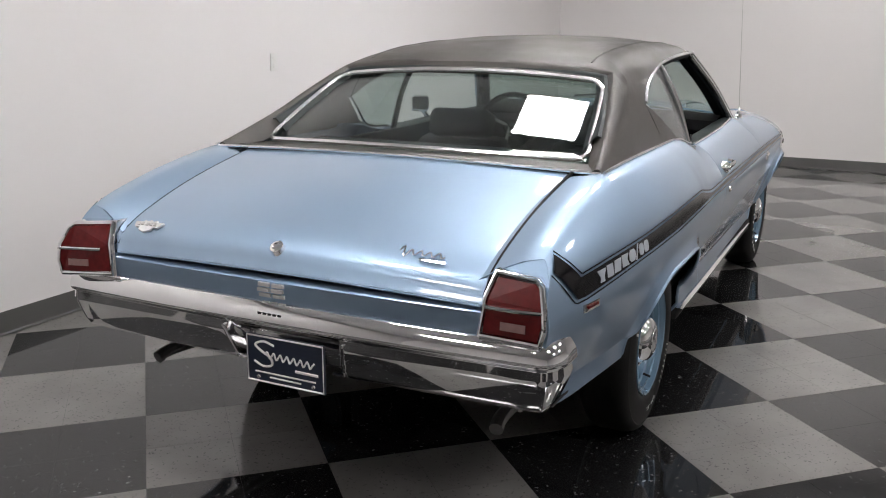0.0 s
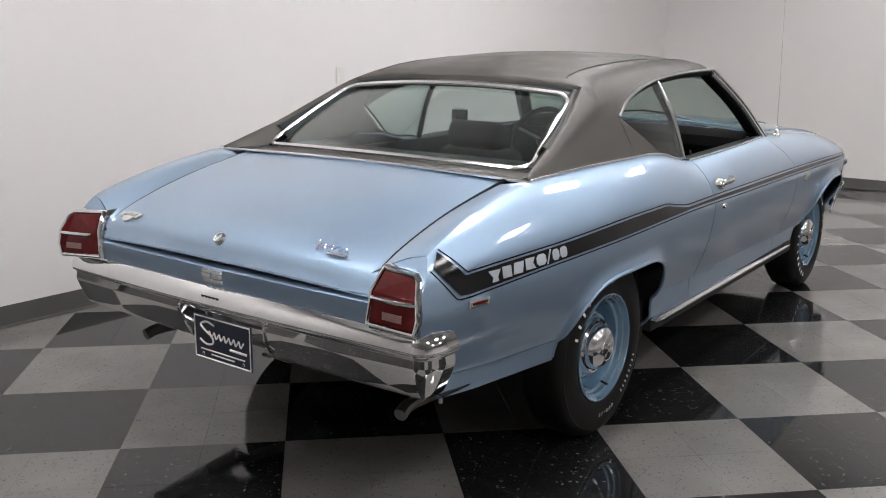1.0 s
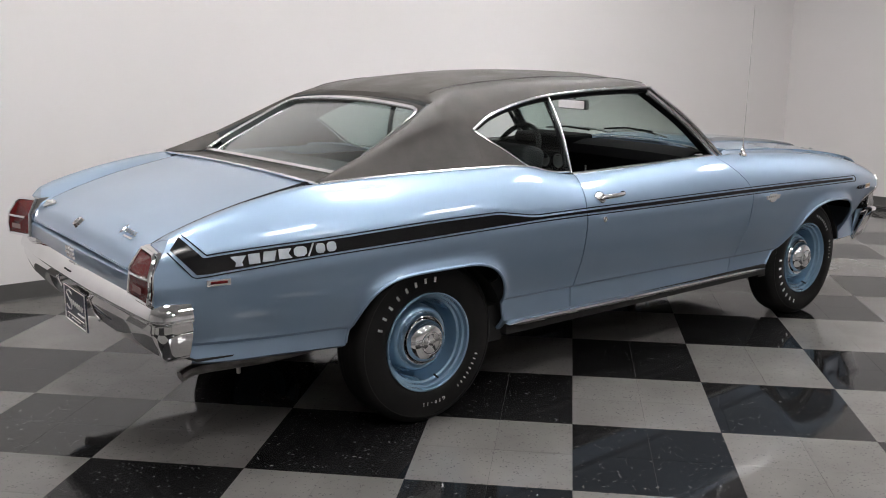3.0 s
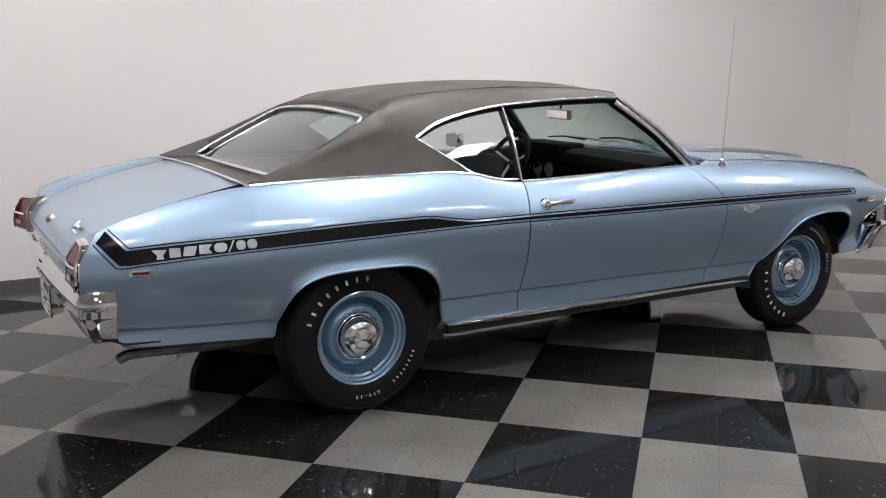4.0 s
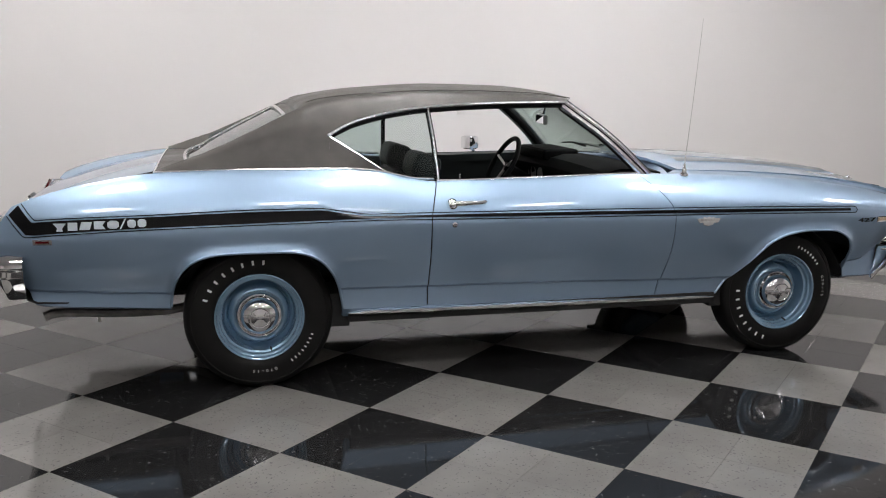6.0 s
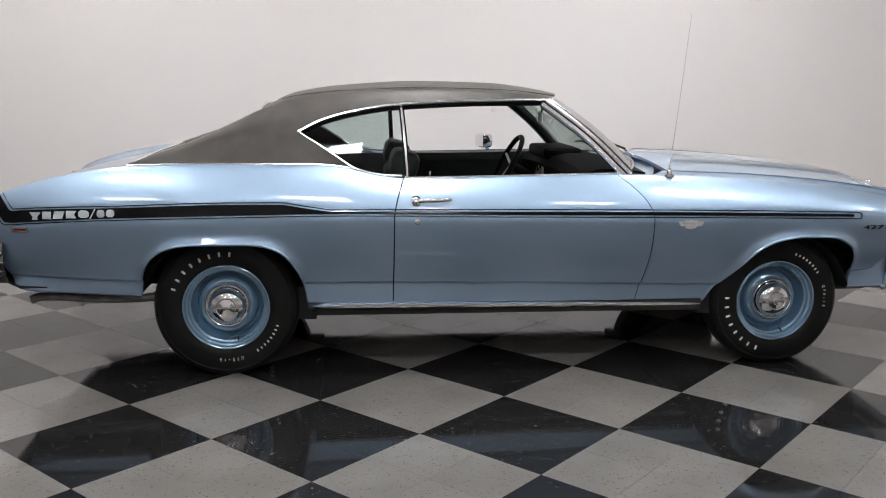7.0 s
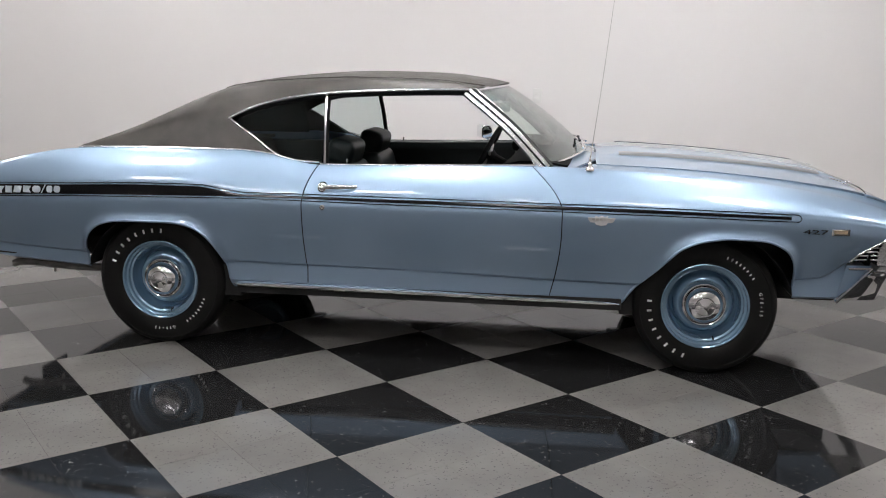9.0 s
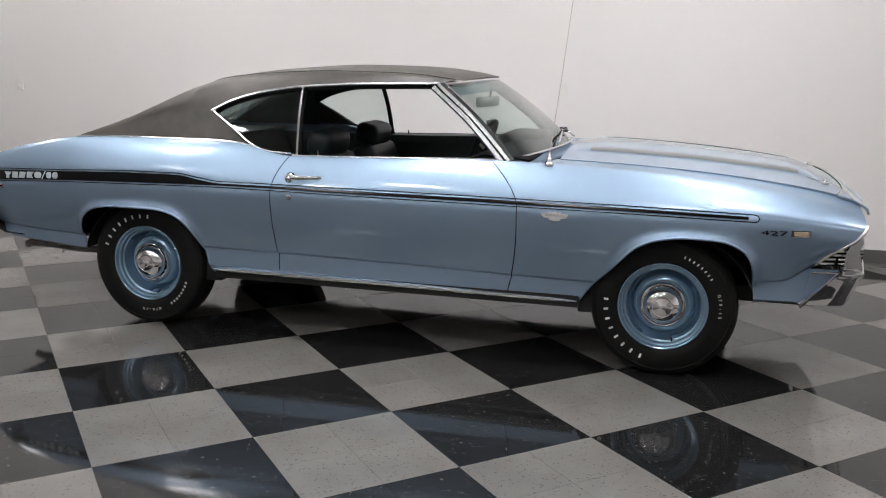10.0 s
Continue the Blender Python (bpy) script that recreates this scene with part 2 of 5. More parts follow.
def written(text, size, depth, m):
    """A bmesh of words in the built-in font, centred, laid into the plane of m."""
    c = bpy.data.curves.new("words", "FONT")
    c.body, c.size, c.extrude, c.align_x, c.align_y = text, size, depth, "CENTER", "CENTER"
    c.resolution_u = 3
    ob = bpy.data.objects.new("words", c)
    scene.collection.objects.link(ob)
    bpy.context.view_layer.update()
    me = bpy.data.meshes.new_from_object(ob.evaluated_get(bpy.context.evaluated_depsgraph_get()))
    bm = bmesh.new()
    bm.from_mesh(me)
    bmesh.ops.transform(bm, matrix=m, verts=bm.verts)
    bpy.data.objects.remove(ob)
    bpy.data.meshes.remove(me)
    return bm


# ---- the room ----
# WALL_Y0: the unseen south wall is set close to bounce fill onto the car
WALL_X0, WALL_X1, WALL_Y0 = -9.0, 5.87, -9.0


def wall_y(x):
    """The back wall stands a little askew to the car."""
    return 2.21 - 0.02 * (x - 0.4)


def room():
    a, b = (WALL_X0, wall_y(WALL_X0)), (WALL_X1, wall_y(WALL_X1))
    c, d = (WALL_X1, WALL_Y0), (WALL_X0, WALL_Y0)
    inside = (0, -3, 1.8)

    def wall(name, p, q, label):
        bm = bmesh.new()
        grid(bm, [[(*p, 0), (*q, 0)], [(*p, CEILING), (*q, CEILING)]], inside)
        bmesh.ops.reverse_faces(bm, faces=bm.faces)
        ob = part(name, bm, WALL, smooth=False, thick=0.15)
        return tagged(ob, label, "wall", kind="structure")

    wall("wall_north", a, b, "smooth white painted showroom wall")
    wall("wall_east", b, c, "smooth white painted side wall in shade")
    wall("wall_south", c, d, "plain white wall behind the walk, unseen, set close for fill light")
    wall("wall_west", d, a, "plain white painted end wall")

    def skirting(p, q, side):
        p, q = Vector((*p, 0)), Vector((*q, 0))
        along = (q - p).normalized()
        n = along.cross(Vector((0, 0, 1))) * side
        prof = [(0.022, 0.004), (0.010, 0.012), (0.006, 0.03), (0.005, 0.105), (0.002, 0.115), (0.0, 0.115)]
        bm = bmesh.new()
        rows = [[e + n * o + Vector((0, 0, z)) for o, z in prof] for e in (p, q)]
        grid(bm, rows, inside)
        bmesh.ops.reverse_faces(bm, faces=bm.faces)
        return tagged(part("baseboard", bm, SKIRT), "dark grey rubber cove skirting along the wall", "skirting", kind="structure")

    skirting(a, b, 1), skirting(b, c, 1), skirting(c, d, 1), skirting(d, a, 1)

    bm = bmesh.new()
    box(bm, WALL_X0 - 0.2, WALL_X1 + 0.2, WALL_Y0 - 0.2, wall_y(WALL_X0) + 0.3, CEILING, CEILING + 0.12)
    tagged(part("ceiling", bm, CEIL, smooth=False), "flat off-white ceiling", "ceiling", kind="structure")


def light_panel():
    """A recessed ceiling light, 0.6 m square, with its frame."""
    ob = part("ceiling_light", boxed(-0.32, 0.32, -0.32, 0.32, 0.022, 0.05, 0.004), PLASTIC)
    tagged(ob, "square white ceiling light panel, switched on", "ceiling light", "ceiling lights")
    part("diffuser", boxed(-0.285, 0.285, -0.285, 0.285, 0.0, 0.02, 0.004), LAMP, ob, smooth=False)
    bm = bmesh.new()
    for x0, x1, y0, y1 in ((-0.32, 0.32, -0.32, -0.287), (-0.32, 0.32, 0.287, 0.32), (-0.32, -0.287, -0.287, 0.287), (0.287, 0.32, -0.287, 0.287)):
        box(bm, x0, x1, y0, y1, -0.01, 0.021)
    part("frame", bm, PLASTIC, ob, smooth=False)
    return ob


def wall_outlet(name, x, z):
    y = wall_y(x)
    ob = part(name, boxed(-0.036, 0.036, -0.008, 0, -0.058, 0.058, 0.003), PLASTIC)
    ob.matrix_basis = pose(x, y - 0.001, z, 0, 0, math.degrees(math.atan(-0.02)))
    for dz in (-0.024, 0.024):
        part("socket", boxed(-0.017, 0.017, -0.011, -0.007, dz - 0.014, dz + 0.014, 0.002), PLASTIC, ob)
    return tagged(ob, "small white plastic cover plate on the wall", "wall plate", "wall plates")


room()
lamp = light_panel()
lamp.matrix_basis = pose(*PANELS[0], CEILING - 0.05)
for px, py in PANELS[1:]:
    copy_thing(lamp, pose(px, py, CEILING - 0.05))
wall_outlet("wall_plate", 0.40, 1.255)
wall_outlet("wall_plate", -4.95, 1.21)


# ---- the car: x ahead, its right side towards -y, wheels at x = -1.42 and 1.42 ----
car = new("car")
tagged(car, "light metallic blue vintage two-door coupe with grey vinyl roof", "car")

REAR_R, FRONT_R = 0.354, 0.348
ymax = curve((-2.6, 0.848), (-2.5, 0.872), (-2.4, 0.893), (-2.3, 0.909), (-2.0, 0.940), (-1.8, 0.954), (-1.5, 0.965), (-0.5, 0.958), (0.88, 0.944), (1.5, 0.942), (1.78, 0.928), (1.98, 0.900), (2.18, 0.855), (2.30, 0.822))
zbot = curve((-2.598, 0.470), (-2.46, 0.450), (-2.38, 0.432), (-2.092, 0.416), (-1.783, 0.398), (-1.036, 0.3055), (-0.015, 0.2987), (0.928, 0.296), (1.078, 0.2938), (1.756, 0.3998), (2.026, 0.397), (2.276, 0.468))
ybot = curve((-2.598, 0.76), (-2.399, 0.808), (-2.1, 0.838), (-1.803, 0.856), (-1.006, 0.870), (0.978, 0.848), (1.776, 0.842), (2.076, 0.805), (2.276, 0.74))
zcrease = curve((-2.598, 0.528), (-2.389, 0.512), (-1.853, 0.4894), (-1.026, 0.4746), (-0.015, 0.4607), (1.058, 0.4386), (1.776, 0.492), (1.926, 0.5038), (2.076, 0.5856), (2.276, 0.628))
zlow = curve((-2.598, 0.764), (-2.437, 0.768), (-2.32, 0.777), (-1.923, 0.7969), (-1.405, 0.809), (-0.877, 0.815), (-0.193, 0.8071), (0.668, 0.799), (1.786, 0.7841), (2.276, 0.738))
zup = curve((-2.598, 0.805), (-2.499, 0.828), (-2.38, 0.848), (-1.923, 0.8659), (-1.405, 0.882), (-1.155, 0.8824), (-1.036, 0.8655), (-0.897, 0.8488), (-0.599, 0.8485), (-0.193, 0.8461), (0.668, 0.839), (1.786, 0.8201), (2.276, 0.763))
# the crest of the quarter, the sill of the windows, the crest of the front wing
ycrest = curve((-2.598, 0.812), (-2.449, 0.8066), (-2.201, 0.790), (-1.883, 0.786), (-1.405, 0.792), (-1.006, 0.7957), (-0.807, 0.7993), (-0.54, 0.8095), (-0.015, 0.809), (0.53, 0.7842), (0.828, 0.7539), (1.378, 0.7459), (1.876, 0.7387), (2.176, 0.7324), (2.296, 0.737))
zcrest = curve((-2.598, 0.850), (-2.528, 0.886), (-2.449, 0.922), (-2.35, 0.954), (-2.191, 0.9942), (-1.883, 1.0382), (-1.405, 1.047), (-1.006, 1.0458), (-0.827, 1.0314), (-0.708, 1.0045), (-0.54, 0.983), (-0.015, 0.9917), (0.53, 1.0017), (0.828, 0.9959), (1.178, 0.98), (1.577, 0.9517), (1.926, 0.903), (2.176, 0.848), (2.296, 0.80))
yinner = curve((-2.598, 0.640), (-1.903, 0.640), (-1.863, 0.74), (-1.405, 0.762), (-1.006, 0.7657), (-0.51, 0.7773), (0.53, 0.7542), (0.698, 0.7262), (0.778, 0.6398), (2.296, 0.627))
zdeck = curve((-2.6, 0.765), (-2.575, 0.780), (-2.555, 0.822), (-2.50, 0.860), (-2.43, 0.890), (-2.2, 0.962), (-1.88, 1.031))
zhood = curve((0.678, 1.0141), (0.878, 1.0065), (1.178, 0.997), (1.577, 0.9717), (1.926, 0.933), (2.126, 0.900), (2.236, 0.870), (2.296, 0.832))


ARCHES = ((-1.43, 0.405, 0.405), (1.395, 0.41, 0.417))
front_arch = curve((0.985, 0.30), (1.0, 0.335), (1.158, 0.525), (1.278, 0.645), (1.372, 0.682), (1.49, 0.698), (1.637, 0.693), (1.73, 0.66), (1.79, 0.585), (1.808, 0.44), (1.812, 0.30))


def arch(x):
    """The height of the wheel opening's edge over x, or 0."""
    u = (x + 1.43) / 0.405
    if abs(u) < 1:
        return 0.298 + 0.384 * (1 - u**4) ** (0.31 if u < 0 else 0.52)
    if 0.985 < x < 1.812:
        return front_arch(x)
    return 0.0


RIMS = np.array([(c + (r0 if t > math.pi / 2 else r1) * math.cos(t) * 0.9999, 0.0) for c, r0, r1 in ARCHES for t in np.linspace(0, math.pi, 60)])
RIMS[:, 1] = [arch(x) for x in RIMS[:, 0]]


def flare(x, z):
    """How far the side is drawn out into the lip of a wheel opening."""
    d = float(np.min(np.hypot(RIMS[:, 0] - x, RIMS[:, 1] - z)))
    k = min(1, max(0, (z - 0.40) / 0.17))
    return 0.027 * k * k * (3 - 2 * k) * math.exp(-((d / 0.024) ** 2)) if d < 0.08 else 0.0


def section(x):
    """The body side over x from its lower edge to past the crest, as (half width, height)."""
    yb, zb, zc, yc, zl, zu = ybot(x), zbot(x), zcrease(x), ymax(x) - 0.074, zlow(x), zup(x)
    zl, ym = min(zl, zu - 0.015), ymax(x)
    low = 0.055 * max(0, min(1, (x + 1.16) / 0.06, (1.12 - x) / 0.06))
    pts = [(yb - 0.02 - low, zb), (yb - low, zb + 0.012), (yb + 0.4 * (yc - 0.022 - yb), zb + 0.4 * (zc - zb)), (yc - 0.022, zc - 0.013), (yc - 0.022, zc - 0.006), (yc - 0.001, zc + 0.009), (yc, zc + 0.014)]
    main = smoothed([(yc, zc + 0.014, 0), (ym - 0.022, zc + 0.47 * (zl - zc), 0), (ym, zl - 0.04, 0), (ym - 0.006, zl + 0.3 * (zu - zl), 0), (ym - 0.016, zu, 0)], 27)[1:]
    pts += [(p.x, p.y) for p in main]
    ya, za, yt, zt = ym - 0.016, zu, ycrest(x), zcrest(x)
    k = 1.5
    for i in range(1, 13):
        a = math.pi / 2 * i / 12
        pts.append((yt + (ya - yt) * math.cos(a) ** k, za + (zt - za) * math.sin(a) ** k))
    yi, zi = yinner(x), zt - 0.012
    if x < -1.9:
        zi = zdeck(x) - 0.004
    elif x > 0.8:
        zi = zhood(x) - 0.002
    for i in (1, 2, 3):
        pts.append((yt + (yi - yt) * i / 3, zt + (zi - zt) * (i / 3) ** 1.6))
    return np.array(pts)


def side_at(x, v):
    """The point of the body side at x and v, 0 at its lower edge to 1 past the crest; over a wheel it ends at the opening."""
    s = section(x)
    n = len(s) - 1
    u = np.linspace(0, 1, n + 1)
    za = arch(x)
    if za > s[0][1]:
        v = max(v, float(np.interp(za, s[:33, 1], u[:33])))
    y, z = float(np.interp(v, u, s[:, 0])), float(np.interp(v, u, s[:, 1]))
    return y + flare(x, z), z


def side_y(x, z):
    """The half width of the body side at x and z, below the crest."""
    s = section(x)[:45]
    return float(np.interp(z, s[:, 1], s[:, 0]))


def door_rear(z):
    return -0.611 + 0.055 * max(0, (z - 0.80) / 0.19) ** 1.6


def door_front(z):
    return 0.697 - 0.055 * max(0, (0.70 - z) / 0.35) ** 1.7 - 0.145 * max(0, (z - 0.80) / 0.19) ** 1.7


def rear_end(z):
    return curve((0.42, -2.42), (0.48, -2.44), (0.60, -2.50), (0.66, -2.565), (0.70, -2.573), (0.78, -2.568), (0.866, -2.522), (0.92, -2.485), (1.04, -2.455))(z)


def front_end(z):
    return curve((0.38, 2.015), (0.49, 2.04), (0.575, 2.06), (0.76, 2.258), (0.785, 2.268), (0.88, 2.245), (0.97, 2.215))(z)


def side_panel(bm, sgn, x0, x1, edge0, edge1, i0=0, i1=47):
    """A panel of the body side between two edges, x as functions of z."""
    xs = list(np.linspace(x0, x1, max(8, int(abs(x1 - x0) / 0.035))))
    for c, r0, r1 in ARCHES:
        if x0 < c < x1:
            xs = [x for x in xs if not c - r0 - 0.06 < x < c + r1 + 0.06]
            xs += [c - r0 - d for d in (0.0005, 0.008, 0.018, 0.030, 0.045)] + [c + r1 + d for d in (0.0005, 0.008, 0.018, 0.030, 0.045)]
            xs += [c + (r0 if t > math.pi / 2 else r1) * math.cos(t) * 0.9999 for t in np.linspace(0, math.pi, 56)]
    xs.sort()
    out = []
    for x in xs:
        row = []
        for j in range(i0, i1 + 1):
            v = j / 47
            xx = x
            for _ in range(3):
                y, z = side_at(xx, v)
                w0, w1 = max(0, 1 - (x - x0) / 0.25), max(0, 1 - (x1 - x) / 0.25)
                xx = x + (edge0(z) - x0) * w0 + (edge1(z) - x1) * w1
            row.append((xx, sgn * y, z))
        out.append(row)
    grid(bm, out, ((x0 + x1) / 2, 0, 0.6))
    bmesh.ops.remove_doubles(bm, verts=bm.verts, dist=1e-4)


def on_side(x, z, sgn, off=0.003):
    return Vector((x, sgn * (side_y(x, z) + off), z + off * 0.4))


def band(bm, sgn, xs, lo, hi, off=0.005, rows=5):
    """A thin strip laid on the body side between two heights."""
    grid(bm, [[on_side(x, lo(x) + (hi(x) - lo(x)) * j / (rows - 1), sgn, off) for j in range(rows)] for x in xs], (0, 0, 0.7))


def badge_plate(bm, x, z, sgn, shape, depth=0.006):
    """A raised shape on the body side from (along, up) pairs."""
    front = [on_side(x + a, z + b, sgn, depth) for a, b in shape]
    back = [on_side(x + a, z + b, sgn, 0.0) for a, b in shape]
    f = bm.faces.new([bm.verts.new(p) for p in front])
    vs = list(f.verts)
    bs = [bm.verts.new(p) for p in back]
    for i in range(len(vs)):
        k = (i + 1) % len(vs)
        bm.faces.new([vs[i], bs[i], bs[k], vs[k]])
    bmesh.ops.recalc_face_normals(bm, faces=bm.faces)


CREST_SHAPE = [(a, b * 0.78) for a, b in [(-0.062, 0.004), (-0.066, 0.018), (-0.03, 0.018), (-0.03, 0.028), (-0.014, 0.022), (0, 0.030), (0.014, 0.022), (0.03, 0.028), (0.03, 0.018), (0.066, 0.018), (0.062, 0.004),
               (0.052, -0.012), (0.03, -0.012), (0.026, -0.026), (0, -0.034), (-0.026, -0.026), (-0.03, -0.012), (-0.052, -0.012)]]


def body_side(sgn):
    right = sgn < 0
    bm = bmesh.new()
    side_panel(bm, sgn, -2.5, -0.614, rear_end, door_rear)
    quarter = part("quarter_panel", bm, PAINT, car, "blue rear quarter panel with a broad black stripe", thick=0.006)
    bm = bmesh.new()
    side_panel(bm, sgn, -0.606, 0.692, lambda z: door_rear(z) + 0.006, lambda z: door_front(z) - 0.005, i0=2)
    door = part("door", bm, PAINT, car, "closed blue door with its window wound down", thick=0.008)
    bm = bmesh.new()
    side_panel(bm, sgn, -0.62, 0.705, lambda z: -0.63, lambda z: 0.715, i0=0, i1=2)
    part("rocker_panel", bm, PAINT, car, thick=0.006)
    bm = bmesh.new()
    side_panel(bm, sgn, 0.697, 2.175, lambda z: door_front(z) + 0.0, front_end)
    fender = part("front_fender", bm, PAINT, car, "blue front wing with a flared wheel opening", thick=0.006)

    # black tubes behind the door's edges stand in for the shade in the gaps
    for edge in (door_rear, door_front):
        pts = [(edge(z), sgn * (side_y(edge(z), z) - 0.012), z) for z in np.linspace(0.36, 0.975, 24)]
        part("door_gap_shade", tubed(pts, 0.007, 6), BLACK, door)

    # stripe: thin lines above and below a thick bar, broad on the quarter
    xs = list(np.linspace(-2.395, 1.785, 150))
    bm = bmesh.new()
    band(bm, sgn, xs, lambda x: zup(x) - 0.004, lambda x: zup(x), rows=2)
    band(bm, sgn, xs, lambda x: zlow(x), lambda x: zlow(x) + 0.004, rows=2)
    t = [(1.785, zup(1.785) - 0.0015), (1.799, zup(1.785) - 0.006), (1.805, (zup(1.785) + zlow(1.785)) / 2), (1.799, zlow(1.785) + 0.006), (1.785, zlow(1.785) + 0.0015)]
    tube(bm, [on_side(a, b, sgn, 0.001) for a, b in t], 0.0025, 5)
    part("stripe_line", bm, STRIPE, quarter, "thin black outline of the stripe")
    bm = bmesh.new()
    gap = curve((-2.42, 0.010), (-1.0, 0.0115), (-0.85, 0.012), (1.81, 0.012))
    band(bm, sgn, xs[:-1], lambda x: zlow(x) + gap(x), lambda x: zup(x) - gap(x), rows=4)
    # the tail of the stripe runs up to a blunt point on the rear corner
    a0, b0, a1, b1 = Vector((-2.433, 0, 0.782)), Vector((-2.407, 0, 0.838)), Vector((-2.505, 0, 0.868)), Vector((-2.466, 0, 0.908))
    c0, c1 = Vector((-2.395, 0, zlow(-2.395) + gap(-2.395))), Vector((-2.395, 0, zup(-2.395) - gap(-2.395)))
    for p, q, p1, q1, n in ((a0, b0, a1, b1, 12), (c0, c1, a0, b0, 4)):
        rows = []
        for i in range(n + 1):
            e, f = p.lerp(p1, i / n), q.lerp(q1, i / n)
            rows.append([on_side(g.x, min(g.z, zcrest(g.x) - 0.006), sgn, 0.005) for g in (e.lerp(f, k / 5) for k in range(6))])
        grid(bm, rows, (0, 0, 0.7))
    part("stripe", bm, STRIPE, quarter, "glossy black side stripe")
    for ends in (((-2.392, zup(-2.392) - 0.002), (-2.400, 0.852), (-2.424, 0.879), (-2.454, 0.914)), ((-2.392, zlow(-2.392) + 0.002), (-2.432, 0.7715), (-2.446, 0.776), (-2.480, 0.818), (-2.514, 0.863))):
        part("stripe_line", tubed([on_side(a, min(b, zcrest(a) - 0.006), sgn, 0.002) for a, b in ends], 0.0022, 5), STRIPE, quarter)
    # plain blocks in place of the name on the stripe
    def block(x, pieces):
        bm = bmesh.new()
        zc = (zlow(x) + zup(x)) / 2
        for piece in pieces:
            badge_plate(bm, x, zc, sgn, piece, 0.007)
        part("stripe_block", bm, SILVER, quarter, "pale silver block on the stripe", smooth=False)

    # each one a plain silhouette, (share of the width, height)
    slab_shape = [(0.06, -1), (0.94, -1), (0.94, 1), (0.06, 1)]
    wedge = [(0.24, -1), (0.76, -1), (0.70, -0.25), (1.0, 1), (0.0, 1), (0.34, -0.25)]
    notched = [(0.04, -1), (0.96, -1), (0.72, 0.0), (0.96, 1), (0.04, 1)]
    lean = [(0.0, -1), (0.80, -1), (1.0, 1), (0.16, 1)]
    rounded = [(0.24, -1), (0.76, -1), (0.98, -0.5), (0.98, 0.5), (0.76, 1), (0.24, 1), (0.02, 0.5), (0.02, -0.5)]
    x = -2.316
    for w, shape in ((0.055, wedge), (0.046, slab_shape), (0.055, lean), (0.053, notched), (0.051, rounded)):
        block(x, [[(w * a, 0.0175 * b) for a, b in shape]])
        x += w + 0.005
    block(x, [[(-0.004, -0.022), (0.003, -0.022), (0.026, 0.023), (0.019, 0.023)]])
    x += 0.030
    for w, shape in ((0.037, rounded), (0.039, rounded)):
        block(x, [[(w * a, 0.0175 * b) for a, b in shape]])
        x += w + 0.006

    # side marker behind, lamp and number ahead
    def lamp_on(name, x0, x1, z, h, parent, lens, mat):
        bm = bmesh.new()
        badge_plate(bm, 0, z, sgn, [(x0, -h), (x1, -h), (x1, h), (x0, h)], 0.008)
        o = part(name, bm, CHROME, parent, "chrome framed side marker lamp", smooth=False)
        bm = bmesh.new()
        badge_plate(bm, 0, z, sgn, [(x0 + 0.012, -h + 0.0075), (x1 - 0.012, -h + 0.0075), (x1 - 0.012, h - 0.0075), (x0 + 0.012, h - 0.0075)], 0.011)
        part("lens", bm, mat, o, lens, smooth=False)

    lamp_on("side_marker", -2.404, -2.323, 0.7485, 0.0115, quarter, "red lens", RED_LENS)
    lamp_on("side_marker", 1.945, 2.03, 0.739, 0.0155, fender, "amber lens", AMBER)
    bm = bmesh.new()
    badge_plate(bm, 0.882, 0.765, sgn, CREST_SHAPE)
    crest = part("crest_badge", bm, BADGE, fender, "chrome shield badge", smooth=False)
    bm = bmesh.new()
    for dx in (-0.045, -0.027, -0.009, 0.009, 0.027):
        badge_plate(bm, 0.882, 0.765, sgn, [(dx, 0.0), (dx + 0.014, 0.0), (dx + 0.014, 0.010), (dx, 0.010)], 0.008)
    part("badge_bar", bm, STEEL, crest, smooth=False)
    yy = sgn * (side_y(1.86, 0.75) + 0.002)
    m = Matrix.Translation((1.872, yy, 0.742)) @ Euler((radians(90), 0, radians(3 if right else 177))).to_matrix().to_4x4() @ Matrix.Diagonal((2.6, 1, 1, 1))
    part("number_badge", written("427", 0.030, 0.003, m), STRIPE, fender, "black engine size number 427", smooth=False)

    # door handle and lock
    h = Vector((-0.44, sgn * (side_y(-0.44, 0.887) + 0.004), 0.887))
    pts = smoothed([h + Vector((-0.052, sgn * 0.016, 0.0)), h + Vector((-0.02, sgn * 0.028, 0.003)), h + Vector((0.04, sgn * 0.030, 0.005)), h + Vector((0.085, sgn * 0.022, 0.005)), h + Vector((0.112, sgn * 0.004, 0.004))], 16)
    handle = part("door_handle", tubed(pts, lambda t: 0.0125 - 0.006 * t * t, 10, flat=0.55), CHROME, door, "chrome pull handle with a push button")
    part("handle_foot", tubed([h + Vector((0.098, -sgn * 0.006, 0.004)), h + Vector((0.098, sgn * 0.010, 0.004))], 0.011, 8), CHROME, handle)
    m = Matrix.Translation(h + Vector((-0.062, sgn * 0.000, -0.004)))
    if not right:
        m = m @ pose(0, 0, 0, 0, 0, 180)
    part("handle_base", lathe(bmesh.new(), [(0, 0.020), (0.013, 0.020), (0.016, 0.024), (0.021, 0.023), (0.026, 0.014), (0.029, 0.004), (0.030, -0.006)], 28, m), CHROME, handle)
    part("push_button", lathe(bmesh.new(), [(0, 0.032), (0.009, 0.031), (0.0115, 0.028), (0.012, 0.018)], 20, m), CHROME, handle)
    k = Vector((-0.497, sgn * side_y(-0.497, 0.788), 0.788))
    m = Matrix.Translation(k) @ pose(0, 0, 0, 0, 0, 0 if right else 180)
